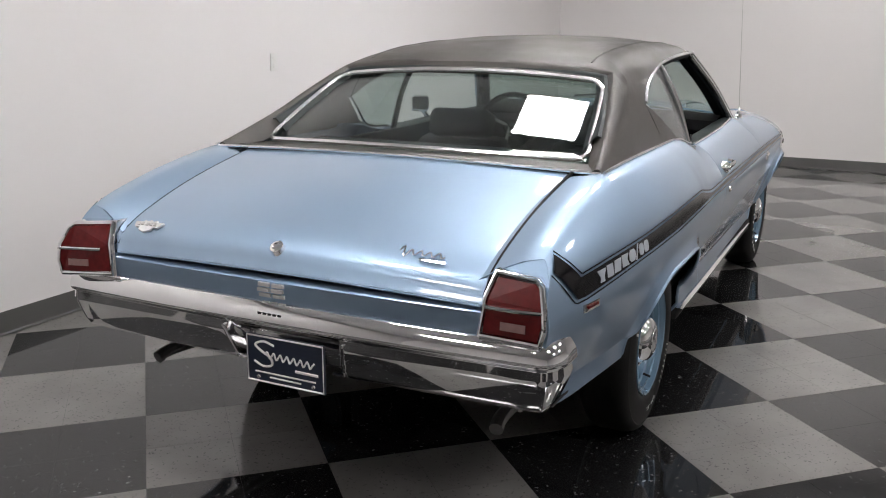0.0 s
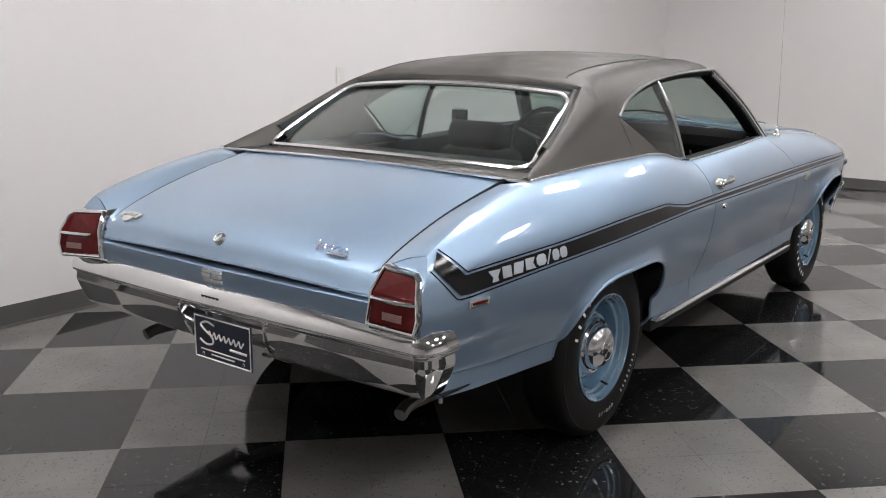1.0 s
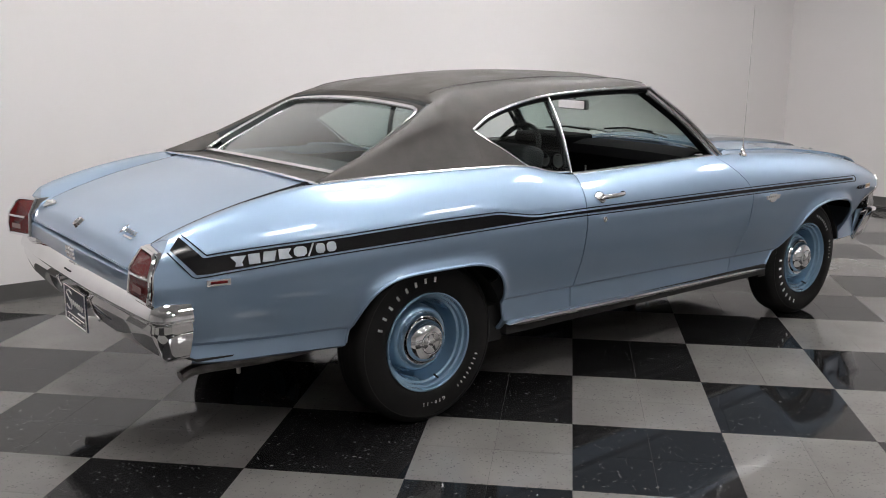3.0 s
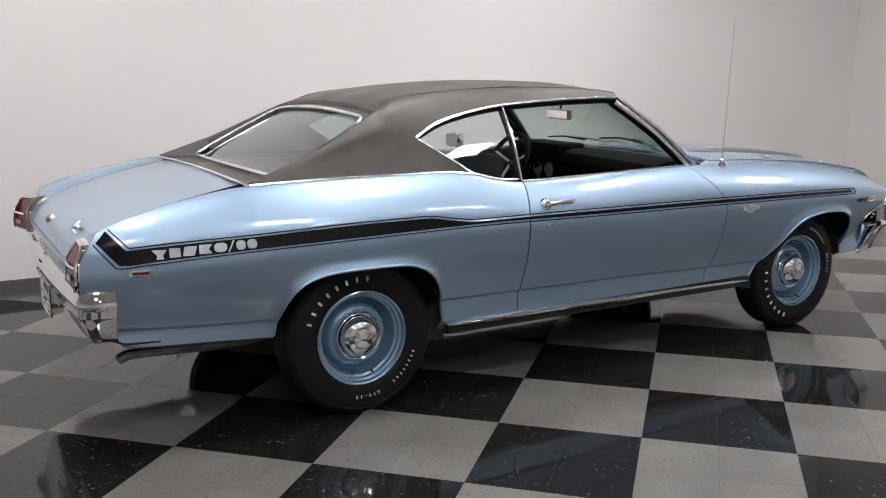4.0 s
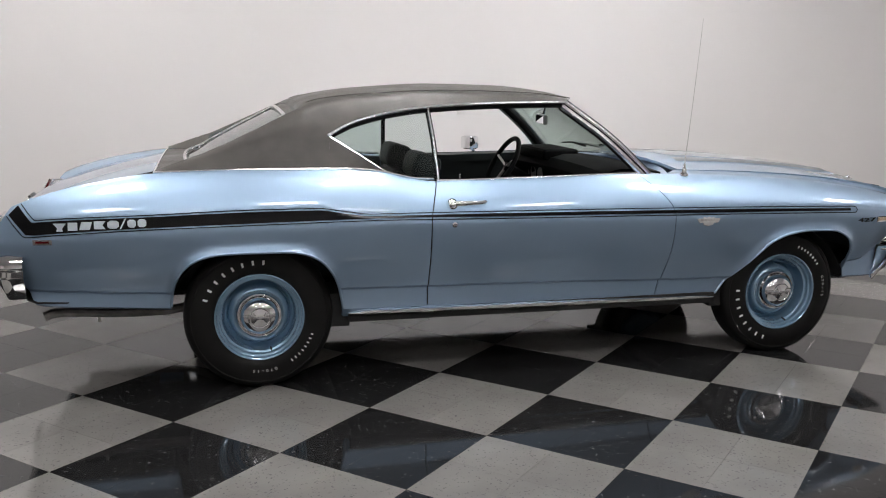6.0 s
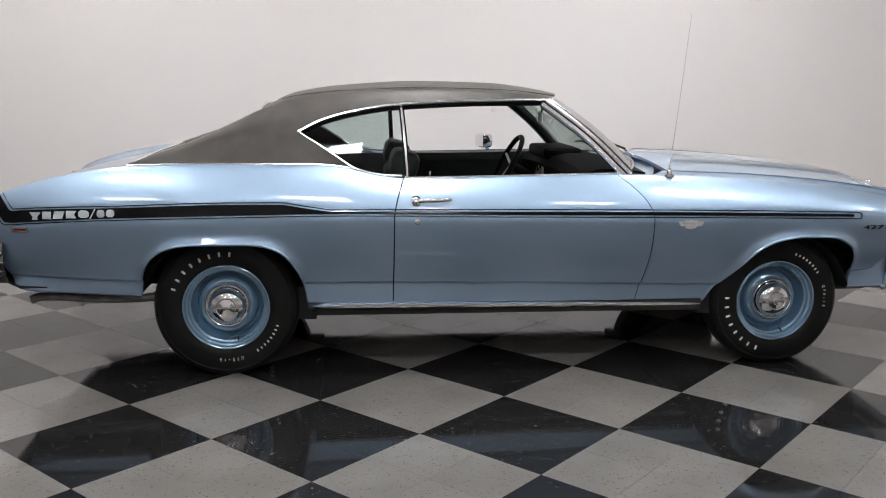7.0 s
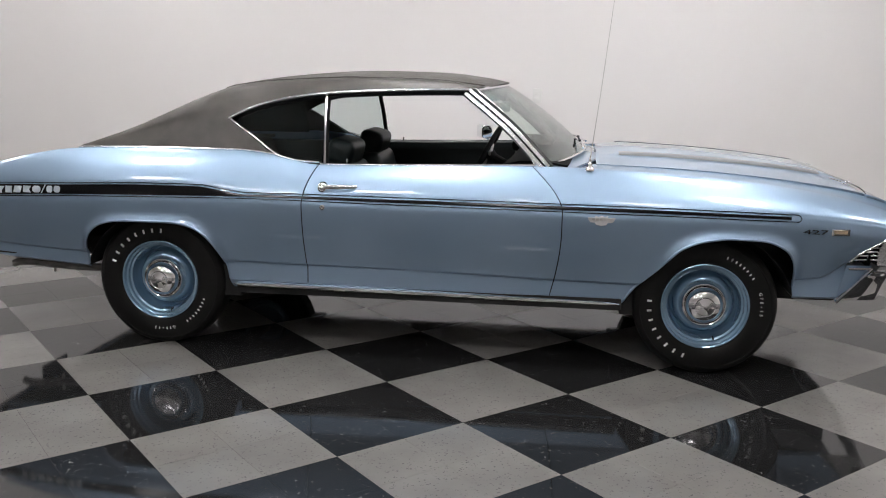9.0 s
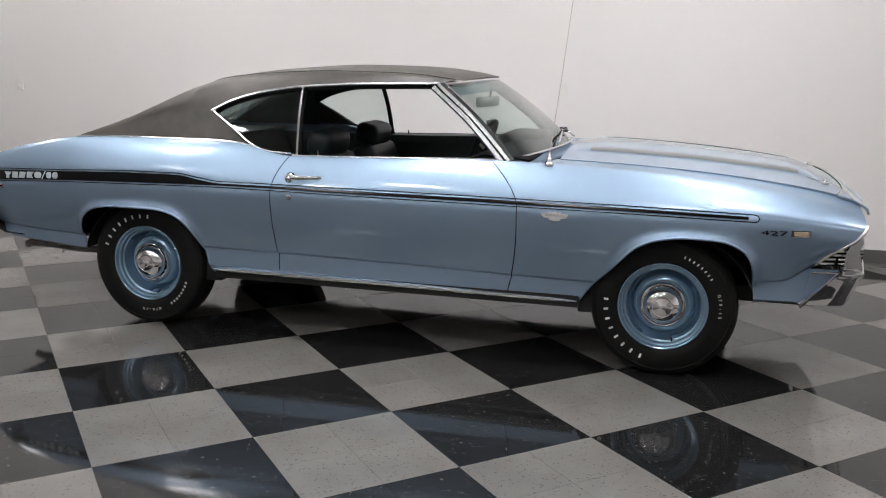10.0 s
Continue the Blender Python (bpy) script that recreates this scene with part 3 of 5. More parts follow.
    part("door_lock", lathe(bmesh.new(), [(0, 0.005), (0.007, 0.005), (0.0075, 0.008), (0.013, 0.007), (0.0145, -0.002)], 18, m), CHROME, door)

    # bright rocker moulding
    rows = []
    for x in np.linspace(-1.008, 0.99, 34):
        k = min(1, (x + 1.010) * 30 + 0.1, (0.993 - x) * 30 + 0.1)
        y0, z0 = ybot(x) - 0.004, 0.354 - (x + 1.0) * 0.0095
        rows.append([(x, sgn * (y0 + o), z0 + dz * k) for o, dz in ((-0.008, 0.013), (0.006, 0.013), (0.015, 0.008), (0.020, 0.001), (0.020, -0.006), (0.014, -0.012), (-0.008, -0.013))])
    bm = bmesh.new()
    grid(bm, rows, (0, 0, 0.35))
    part("rocker_moulding", bm, CHROME, car, "bright metal sill moulding")

    for (c, r0, r1), parent in zip(ARCHES, (quarter, fender)):
        pts = []
        for t in np.linspace(0.06, math.pi - 0.06, 60):
            x = c + (r0 if t > math.pi / 2 else r1) * math.cos(t) * 0.9999
            z = arch(x)
            if z > section(x)[0][1] + 0.01:
                pts.append((x, sgn * (side_at(x, 0.0)[0] - 0.002), z + 0.004))
        part("arch_lip", tubed(pts, 0.007, 7, up=(0, 1, 0)), PAINT, parent, "rolled edge of the wheel opening")
    # wheel houses
    for xc, r0, za in ((-1.43, 0.43, 0.32), (1.395, 0.43, 0.32)):
        rows = []
        for y in (0.55, 0.70, 0.78, 0.83):
            rows.append([(xc + r0 * math.cos(a), sgn * y, za + 0.39 * math.sin(a)) for a in np.linspace(0.22, math.pi - 0.22, 26)])
        bm = bmesh.new()
        grid(bm, rows)
        bm.faces.new([bm.verts.new(p) for p in rows[0]])
        part("wheel_house", bm, UNDER, car, thick=0.004)
    return quarter, door, fender


quarter_l, door_l, fender_l = body_side(1)
quarter_r, door_r, fender_r = body_side(-1)


# boot lid, tail panel, hood
def deck(x, y):
    return zdeck(x) + 0.014 * (1 - (y / 0.66) ** 2)


bm = bmesh.new()
xs = [-1.885, *np.linspace(-1.92, -2.40, 14), -2.43, -2.46, -2.49, -2.515, -2.535, -2.55, -2.562, -2.572, -2.578]
grid(bm, [[(x - (0.012 * (1 - (y / 0.66) ** 2) if x < -2.4 else 0), y, deck(x, y)) for y in np.linspace(-0.668, 0.634, 33)] for x in xs], (-2.0, 0, 0))
boot = part("boot_lid", bm, PAINT, car, "blue boot lid", thick=0.012)
# black tubes draw the shade in the gap along each side of the lid
for s in (-1, 1):
    part("lid_gap_shade", tubed([(x, 0.638 if s > 0 else -0.6735, zdeck(x) + (-0.001 if s > 0 else 0.003)) for x in np.linspace(-1.89, -2.565, 16)], 0.0025 if s > 0 else 0.0075, 6), BLACK, boot)
part("lip_trim", tubed([(-2.578 - 0.012 * (1 - (y / 0.66) ** 2), y, deck(-2.578, y) - 0.004) for y in np.linspace(-0.664, 0.632, 24)], 0.003, 6), PAINT, boot, "rolled edge of the boot lid")
bm = bmesh.new()
grid(bm, [[(x - 0.012 * (1 - (y / 0.67) ** 2), y, z) for y in np.linspace(-0.668, 0.637, 24)] for x, z in ((-2.545, 0.771), (-2.571, 0.768), (-2.583, 0.758), (-2.580, 0.71), (-2.566, 0.67), (-2.545, 0.63))], (-2, 0, 0.7))
tail = part("tail_panel", bm, PAINT, car, "blue tail panel below the boot lid", thick=0.006)


def on_tail(y, z, off):
    return Vector((-2.594 + 0.24 * max(0, 0.73 - z) - off, y, z))


def slab(bm, pts, direction):
    """A raised piece over an outline of points."""
    d = Vector(direction)
    top, low = [bm.verts.new(Vector(p) + d) for p in pts], [bm.verts.new(p) for p in pts]
    bm.faces.new(top)
    for i in range(len(top)):
        k = (i + 1) % len(top)
        bm.faces.new([top[i], low[i], low[k], top[k]])
    bmesh.ops.recalc_face_normals(bm, faces=bm.faces)


# plain chrome shapes in place of the emblems
for y0 in (0.052, 0.002):
    for a, b, c, d in ((0.004, 0.044, 0.744, 0.755), (0, 0.040, 0.727, 0.738), (0.004, 0.044, 0.710, 0.721)):
        bm = bmesh.new()
        slab(bm, [on_tail(y0 - q, z, 0) for q, z in ((a, c), (b, c), (b, d), (a, d))], (-0.009, 0, 0))
        part("emblem_bar", bm, BADGE, tail, "pale chrome emblem bar", smooth=False)
for y0 in (0.042, 0.012, -0.018):
    bm = bmesh.new()
    slab(bm, [on_tail(y0 - q, z, 0) for q, z in ((0, 0.684), (0.022, 0.684), (0.022, 0.694), (0, 0.694))], (-0.009, 0, 0))
    part("emblem_bar", bm, BADGE, tail, "pale chrome emblem bar", smooth=False)
m = pose(-2.552, 0.006, deck(-2.540, 0.0) - 0.002, 0, 0, 0) @ Euler((radians(0), radians(0), radians(-90))).to_matrix().to_4x4() @ pose(0, 0, 0, -52)
part("boot_lock", lathe(bmesh.new(), [(0, 0.012), (0.012, 0.012), (0.014, 0.016), (0.021, 0.014), (0.025, -0.004)], 24, m), CHROME, boot)
# script of plain strokes, and the shield
def on_deck(x, y, off=0.004):
    return (x - (0.012 * (1 - (y / 0.66) ** 2) if x < -2.4 else 0) - off * 0.5, y, deck(x, y) + off)


bm = bmesh.new()
tube(bm, [on_deck(-2.494 + 0.012 * math.sin(k * 0.80) * (1.7 if k < 8 else 0.75), -0.382 - 0.0036 * k, 0.006) for k in range(40)], 0.0027, 5)
tube(bm, [on_deck(-2.517, -0.455, 0.006), on_deck(-2.517, -0.535, 0.006)], 0.005, 6)
part("script_badge", bm, CHROME, boot, "chrome script of plain strokes")
bm = bmesh.new()
slab(bm, [on_deck(-2.516 + 0.95 * dz, 0.545 + dy * 0.92, 0.001) for dy, dz in CREST_SHAPE], (-0.005, 0, 0.006))
crest = part("crest_badge", bm, BADGE, boot, "chrome shield badge", smooth=False)
bm = bmesh.new()
for dy in (-0.042, -0.024, -0.006, 0.012, 0.030):
    slab(bm, [on_deck(-2.516 + q, 0.545 + dy + w, 0.006) for w, q in ((0, -0.004), (0.012, -0.004), (0.012, 0.007), (0, 0.007))], (-0.004, 0, 0.005))
part("badge_bar", bm, STEEL, crest, smooth=False)


def dome(x, y):
    """The raised centre of the hood."""
    f = 1 / (1 + math.exp((abs(y) - 0.40 + 0.03 * (x - 1)) / 0.022))
    a = min(1, max(0, (2.19 - x) / 0.15)) * min(1, max(0, (x - 0.84) / 0.15))
    return 0.018 * f * a


def hood_z(x, y):
    return zhood(x) + 0.034 * (1 - (y / 0.655) ** 2) * min(1, max(0.1, (2.296 - x) / 0.3)) + dome(x, y)


bm = bmesh.new()
ys = sorted({*np.linspace(-0.648, 0.648, 27), *[s * v for s in (-1, 1) for v in np.linspace(0.33, 0.46, 14)]})
def hood_edge(y):
    return 2.150 + 0.075 * (1 - (y / 0.65) ** 2)


grid(bm, [[(0.85 + (hood_edge(y) - 0.85) * t, y, hood_z(0.85 + (hood_edge(y) - 0.85) * t, y)) for y in ys] for t in np.linspace(0, 1, 46)], (1.5, 0, 0))
hood = part("hood", bm, PAINT, car, "blue hood with a raised twin dome", thick=0.015)
bm = bmesh.new()
rows = []
for t in (0.0, 0.2, 0.4, 0.6, 0.75, 0.87, 0.95, 1.0):
    row = []
    for y in np.linspace(-0.655, 0.655, 34):
        x0 = hood_edge(y) + 0.006
        x = x0 + (2.298 + 0.02 * (1 - (y / 0.66) ** 2) - x0) * t
        row.append((x, y, hood_z(min(x, 2.296), y) - (0.022 if t == 1.0 else 0)))
    rows.append(row)
grid(bm, rows, (1.8, 0, 0.4))
header = part("header_panel", bm, PAINT, car, "blue nose panel ahead of the hood", thick=0.01)
# thin black line laid over the hood's front gap as its shade
part("hood_gap_shade", tubed([(hood_edge(y) + 0.003, y, hood_z(hood_edge(y), y) + 0.0005) for y in np.linspace(-0.652, 0.652, 50)], 0.0022, 5), BLACK, header)
# satin bands along the dome's sides
for s in (-1, 1):
    bm = bmesh.new()
    grid(bm, [[(x, s * (0.335 + 0.075 * k / 4 - 0.03 * (x - 1)), hood_z(x, s * (0.335 + 0.075 * k / 4 - 0.03 * (x - 1))) + 0.003) for k in range(5)] for x in np.linspace(0.97, 2.0, 40)], (1.5, 0, 0))
    part("hood_stripe", bm, PAINT_DARK, hood, "darker matt band along the dome")
    pin = part("hood_pin", tubed([(2.12, s * 0.42, hood_z(2.12, 0.42)), (2.12, s * 0.42, hood_z(2.12, 0.42) + 0.022)], 0.006, 8), CHROME, hood, "chrome hood pin")
    part("pin_plate", lathe(bmesh.new(), [(0, 0.003), (0.024, 0.003), (0.027, 0)], 20, pose(2.12, s * 0.42, hood_z(2.12, 0.42) + 0.001) @ pose(0, 0, 0, -90)), CHROME, pin)
    part("pin_clip", tubed([(2.12 + 0.018 * math.cos(a), s * 0.42 + 0.010 * math.sin(a), hood_z(2.12, 0.42) + 0.016) for a in np.linspace(0, 6.28, 12)], 0.0022, 5), CHROME, pin)
    part("lanyard", tubed([(2.10, s * 0.42, hood_z(2.10, 0.42) + 0.006), (2.08, s * 0.41, hood_z(2.08, 0.41) + 0.004), (2.04, s * 0.40, hood_z(2.04, 0.40) + 0.004)], 0.0025, 5), STEEL, pin)
bm = bmesh.new()
grid(bm, [[(x - 0.16 * (y / 0.74) ** 2, y, zhood(0.85) + 0.02 * (1 - (y / 0.7) ** 2) - 0.012 + dz) for y in np.linspace(-0.74, 0.74, 24)] for x, dz in ((0.90, 0.0), (0.86, -0.01), (0.78, 0.004))], (0.8, 0, 0))
part("cowl", bm, PAINT, car, "blue cowl below the windscreen", thick=0.006)

# ---- greenhouse ----
y_rail = curve((-1.888, 0.722), (-1.604, 0.752), (-1.365, 0.772), (-1.225, 0.738), (-1.07, 0.694), (-0.949, 0.668), (-0.75, 0.648), (-0.577, 0.635), (-0.144, 0.618), (0.183, 0.603), (0.302, 0.59))
z_rail = curve((-1.888, 1.0452), (-1.604, 1.0536), (-1.365, 1.0623), (-1.225, 1.1244), (-1.07, 1.2057), (-0.949, 1.2637), (-0.75, 1.3143), (-0.577, 1.3387), (-0.144, 1.3625), (0.183, 1.3674), (0.302, 1.362))
y_sh = curve((-1.888, 0.758), (-1.76, 0.732), (-1.624, 0.708), (-1.425, 0.670), (-1.315, 0.640), (-1.205, 0.602), (-1.096, 0.545), (-0.807, 0.505), (-0.411, 0.495), (-0.015, 0.485), (0.183, 0.475), (0.341, 0.465))
z_sh = curve((-1.888, 1.0492), (-1.624, 1.1424), (-1.425, 1.2298), (-1.315, 1.2807), (-1.205, 1.3276), (-1.096, 1.3665), (-0.807, 1.4048), (-0.411, 1.423), (-0.015, 1.4163), (0.183, 1.3984), (0.341, 1.372))
z_mid = curve((-1.245, 1.3343), (-1.106, 1.3884), (-0.807, 1.4328), (-0.411, 1.455), (-0.015, 1.4483), (0.203, 1.4225), (0.351, 1.386))
y_band = curve((-1.888, 0.768), (-1.624, 0.744), (-1.425, 0.722), (-1.205, 0.702), (-1.076, 0.694))
z_band = curve((-1.888, 1.0482), (-1.624, 1.1034), (-1.425, 1.1498), (-1.205, 1.1876), (-1.076, 1.2046))
y_edge = curve((-1.888, 0.738), (-1.80, 0.712), (-1.744, 0.686), (-1.704, 0.674), (-1.60, 0.655), (-1.45, 0.630), (-1.305, 0.598), (-1.225, 0.572))
z_edge = curve((-1.888, 1.0382), (-1.744, 1.0395), (-1.704, 1.050), (-1.60, 1.108), (-1.45, 1.188), (-1.305, 1.264), (-1.225, 1.3045))
SILL = curve((-1.076, 1.2006), (-0.924, 1.1069), (-0.778, 1.018), (-0.688, 0.9958), (-0.54, 0.99), (0.579, 1))


def half_roof(x, n=5, low=None):
    """The roof over x from its lower edge to the middle, or to the rear window; low: from the belt or from the drip rail."""
    low = x < -1.07 if low is None else low
    f = y_rail if x > -1.07 else y_band
    g = z_rail if x > -1.07 else z_band
    r, s = Vector((f(x), g(x), 0)), Vector((y_sh(x), z_sh(x), 0))
    d = s - r
    bulge = Vector((d.y, -d.x, 0)).normalized() if d.length > 1e-6 else Vector((0, 0, 0))
    if bulge.x < 0:
        bulge = -bulge
    m = (r + s) / 2 + bulge * (0.10 * d.length)
    pts = [r, m, s]
    if low:
        pts = [Vector((ycrest(x) - 0.012, zcrest(x) - 0.004, 0)), *pts]
    if x > -1.22:
        c = z_mid(x)
        pts += [Vector((s.x * 0.55, s.y + 0.74 * (c - s.y), 0)), Vector((0, c, 0))]
    else:
        pts += [Vector(((s.x + y_edge(x)) / 2, (s.y + z_edge(x)) / 2 + 0.003, 0)), Vector((y_edge(x), z_edge(x), 0))]
    return smoothed(pts, (len(pts) - 1) * n + 1)


def across(x, n, low):
    h = half_roof(x, n, low)
    k = max(0, x / 0.31)
    row = [(x + (0.035 - 0.13 * (p.x / 0.6) ** 2) * k * k, -p.x, p.y) for p in h]
    return row + [(a, -b, c) for a, b, c in reversed(row[:-1])]


bm = bmesh.new()
ROOF_ROWS = [across(x, 5, False) for x in np.linspace(-1.07, 0.31, 44)]
grid(bm, ROOF_ROWS, (-0.4, 0, 0.8))
grid(bm, [across(x, 5, True) for x in np.linspace(-1.22, -1.07, 8)], (-1.1, 0, 0.8))
for s in (-1, 1):
    grid(bm, [[(x, s * p.x, p.y) for p in half_roof(x, 5, True)] for x in np.linspace(-1.885, -1.22, 34)], (-1.3, 0, 0.8))
    rows = []
    for x in np.linspace(-1.07, -0.75, 20):
        lo, yl = zcrest(x) - 0.004, ycrest(x) - 0.012
        hi = max(min(z_rail(x), SILL(x)), lo + 0.002)
        ramp = [(z - lo) / max(1e-4, z_rail(x) - lo) for z in np.linspace(lo, hi, 6)]
        rows.append([(x, s * (yl + (y_rail(x) - yl) * f + 0.010 * f * (1 - f)), lo + (z_rail(x) - lo) * f) for f in ramp])
    grid(bm, rows, (-1.0, 0, 0.9))
# the panel between rear window and boot lid
grid(bm, [[(x - 0.03 * (1 - (y / 0.67) ** 2) * (1 if x > -1.8 else 0.0), y * (1 + 0.38 * max(0, -1.70 - x)), z + 0.012 * (1 - (y / 0.694) ** 2)) for y in np.linspace(-0.694, 0.694, 24)] for x, z in ((-1.69, 1.038), (-1.75, 1.037), (-1.80, 1.037), (-1.885, 1.034))], (-1.8, 0, 0.5))
bmesh.ops.remove_doubles(bm, verts=bm.verts, dist=0.006)
roof = part("vinyl_roof", bm, VINYL, car, "grained dark grey vinyl roof with wear", thick=0.004)
for s in (-1, 1):
    part("roof_seam", tubed([(x, s * 0.50, half_roof(x, 12)[int(np.argmin([abs(p.x - 0.50) for p in half_roof(x, 12)]))].y + 0.001) for x in np.linspace(-1.16, 0.26, 30)], 0.0035, 5), VINYL, roof)
    part("belt_moulding", tubed([(x, s * (ycrest(x) - 0.002), zcrest(x) + 0.004) for x in np.linspace(-1.89, -0.66, 40)], 0.006, 7), TRIM, car, "bright moulding below the vinyl roof")
    part("drip_rail", tubed([(x, s * (y_rail(x) + 0.006), z_rail(x)) for x in np.linspace(-1.075, 0.205, 40)], 0.0075, 8), TRIM, roof, "bright drip rail")
part("deck_moulding", tubed([(-1.888, y, 1.035 + 0.012 * (1 - (y / 0.74) ** 2) + 0.003) for y in np.linspace(-0.772, 0.772, 24)], 0.006, 6), TRIM, car, "bright moulding ahead of the boot lid")
bm = bmesh.new()
grid(bm, [[(x, y * 0.97, z - 0.03) for x, y, z in row] for row in ROOF_ROWS], (-0.4, 0, 2.5))
part("headliner", bm, BLACK, car, "black headliner", thick=0.004)
for s in (-1, 1):
    bm = bmesh.new()
    rows = [[(x, s * (p.x - 0.03), p.y - 0.012) for p in half_roof(x, 3, True)] for x in np.linspace(-1.64, -1.08, 20)]
    grid(bm, rows, (-1.3, s * 2, 2.0))
    part("sail_lining", bm, BLACK_VINYL, car, "black inner lining of the rear pillar", thick=0.004)


# rear window
def rear_glass(u, w):
    """u: 0 at the top to 1 at the foot; w: -1 to 1 across."""
    u = 0.075 + 0.925 * u
    x = -1.225 - 0.49 * u
    c = (1 - w * w)
    return Vector((x - (0.035 * u + 0.01) * c, w * (y_edge(x) - 0.004), z_edge(x) - 0.006 + (0.030 * (1 - u) + 0.012 * u + 0.02 * u * (1 - u)) * c))


bm = bmesh.new()
grid(bm, [[rear_glass(u, w) for w in np.linspace(-1, 1, 25)] for u in np.linspace(0, 1, 16)], (-1.2, 0, 0.8))
rear_window = part("rear_window", bm, GLASS_REAR, car, "tinted rear window glass", thick=0.004)
rear_window.visible_shadow = False
bm = bmesh.new()
grid(bm, [[rear_glass(u, w) + Vector((0, 0, 0.005)) for w in np.linspace(-1.01, 1.01, 25)] for u in np.linspace(-0.10, 0.01, 5)], (-1.2, 0, 0.8))
part("roof_hem", bm, VINYL, roof, "vinyl hem above the rear window", thick=0.004)
def rounded_ring(r0, r1, n):
    """(u, w) points round the window: its corners rounded by r0 along the sides and r1 across, n points a corner."""
    out = []
    for cu, cw, a0 in ((r0, 1 - r1, 0), (1 - r0, 1 - r1, 90), (1 - r0, r1 - 1, 180), (r0, r1 - 1, 270)):
        for k in range(n):
            a = radians(a0 + 90 * k / (n - 1))
            out.append((cu - r0 * math.cos(a), cw + r1 * math.sin(a)))
        out += [None]
    full = []
    for i, p in enumerate(out):
        if p is None:
            p, q = out[i - 1], out[(i + 1) % len(out)]
            full += [(p[0] + (q[0] - p[0]) * k / 12, p[1] + (q[1] - p[1]) * k / 12) for k in range(1, 12)]
        else:
            full.append(p)
    return full


ring = [rear_glass(u, w) + Vector((-0.007, 0, 0.012)) for u, w in rounded_ring(0.13, 0.10, 8)]
part("window_trim", tubed(ring, 0.0095, 8, closed=True), TRIM, rear_window, "bright surround of the rear window")


# windscreen
def screen(u, w):
    c = w * w
    top = Vector((0.338 - 0.125 * c, w * 0.585, 1.381 - 0.018 * c))
    low = Vector((0.79 - 0.185 * c, w * 0.74, 1.036 - 0.036 * c))
    p = top.lerp(low, u)
    return p + Vector((0.02, 0, 0.03)) * (4 * u * (1 - u) * 0.5)


bm = bmesh.new()
grid(bm, [[screen(u, w) for w in np.linspace(-1, 1, 25)] for u in np.linspace(0, 1, 10)], (0.2, 0, 0.8))
windscreen = part("windscreen", bm, GLASS_SCREEN, car, "clear windscreen", thick=0.004)
windscreen.visible_shadow = False
bm = bmesh.new()
grid(bm, [[screen(u, w) + Vector((-0.006, 0, -0.006)) for w in np.linspace(-0.97, 0.97, 25)] for u in np.linspace(0.03, 0.17, 4)], (0.2, 0, 0.8))
tint = part("tint_band", bm, GLASS_BAND, windscreen, "blue tinted band along the top of the glass")
tint.visible_shadow = False
part("windscreen_trim", tubed([screen(0, w) for w in np.linspace(-1, 1, 20)], 0.011, 8), TRIM, windscreen, "bright header moulding")
part("windscreen_trim", tubed([screen(1, w) + Vector((0.006, 0, 0)) for w in np.linspace(-1, 1, 20)], 0.007, 8), TRIM, windscreen, "bright lower moulding")
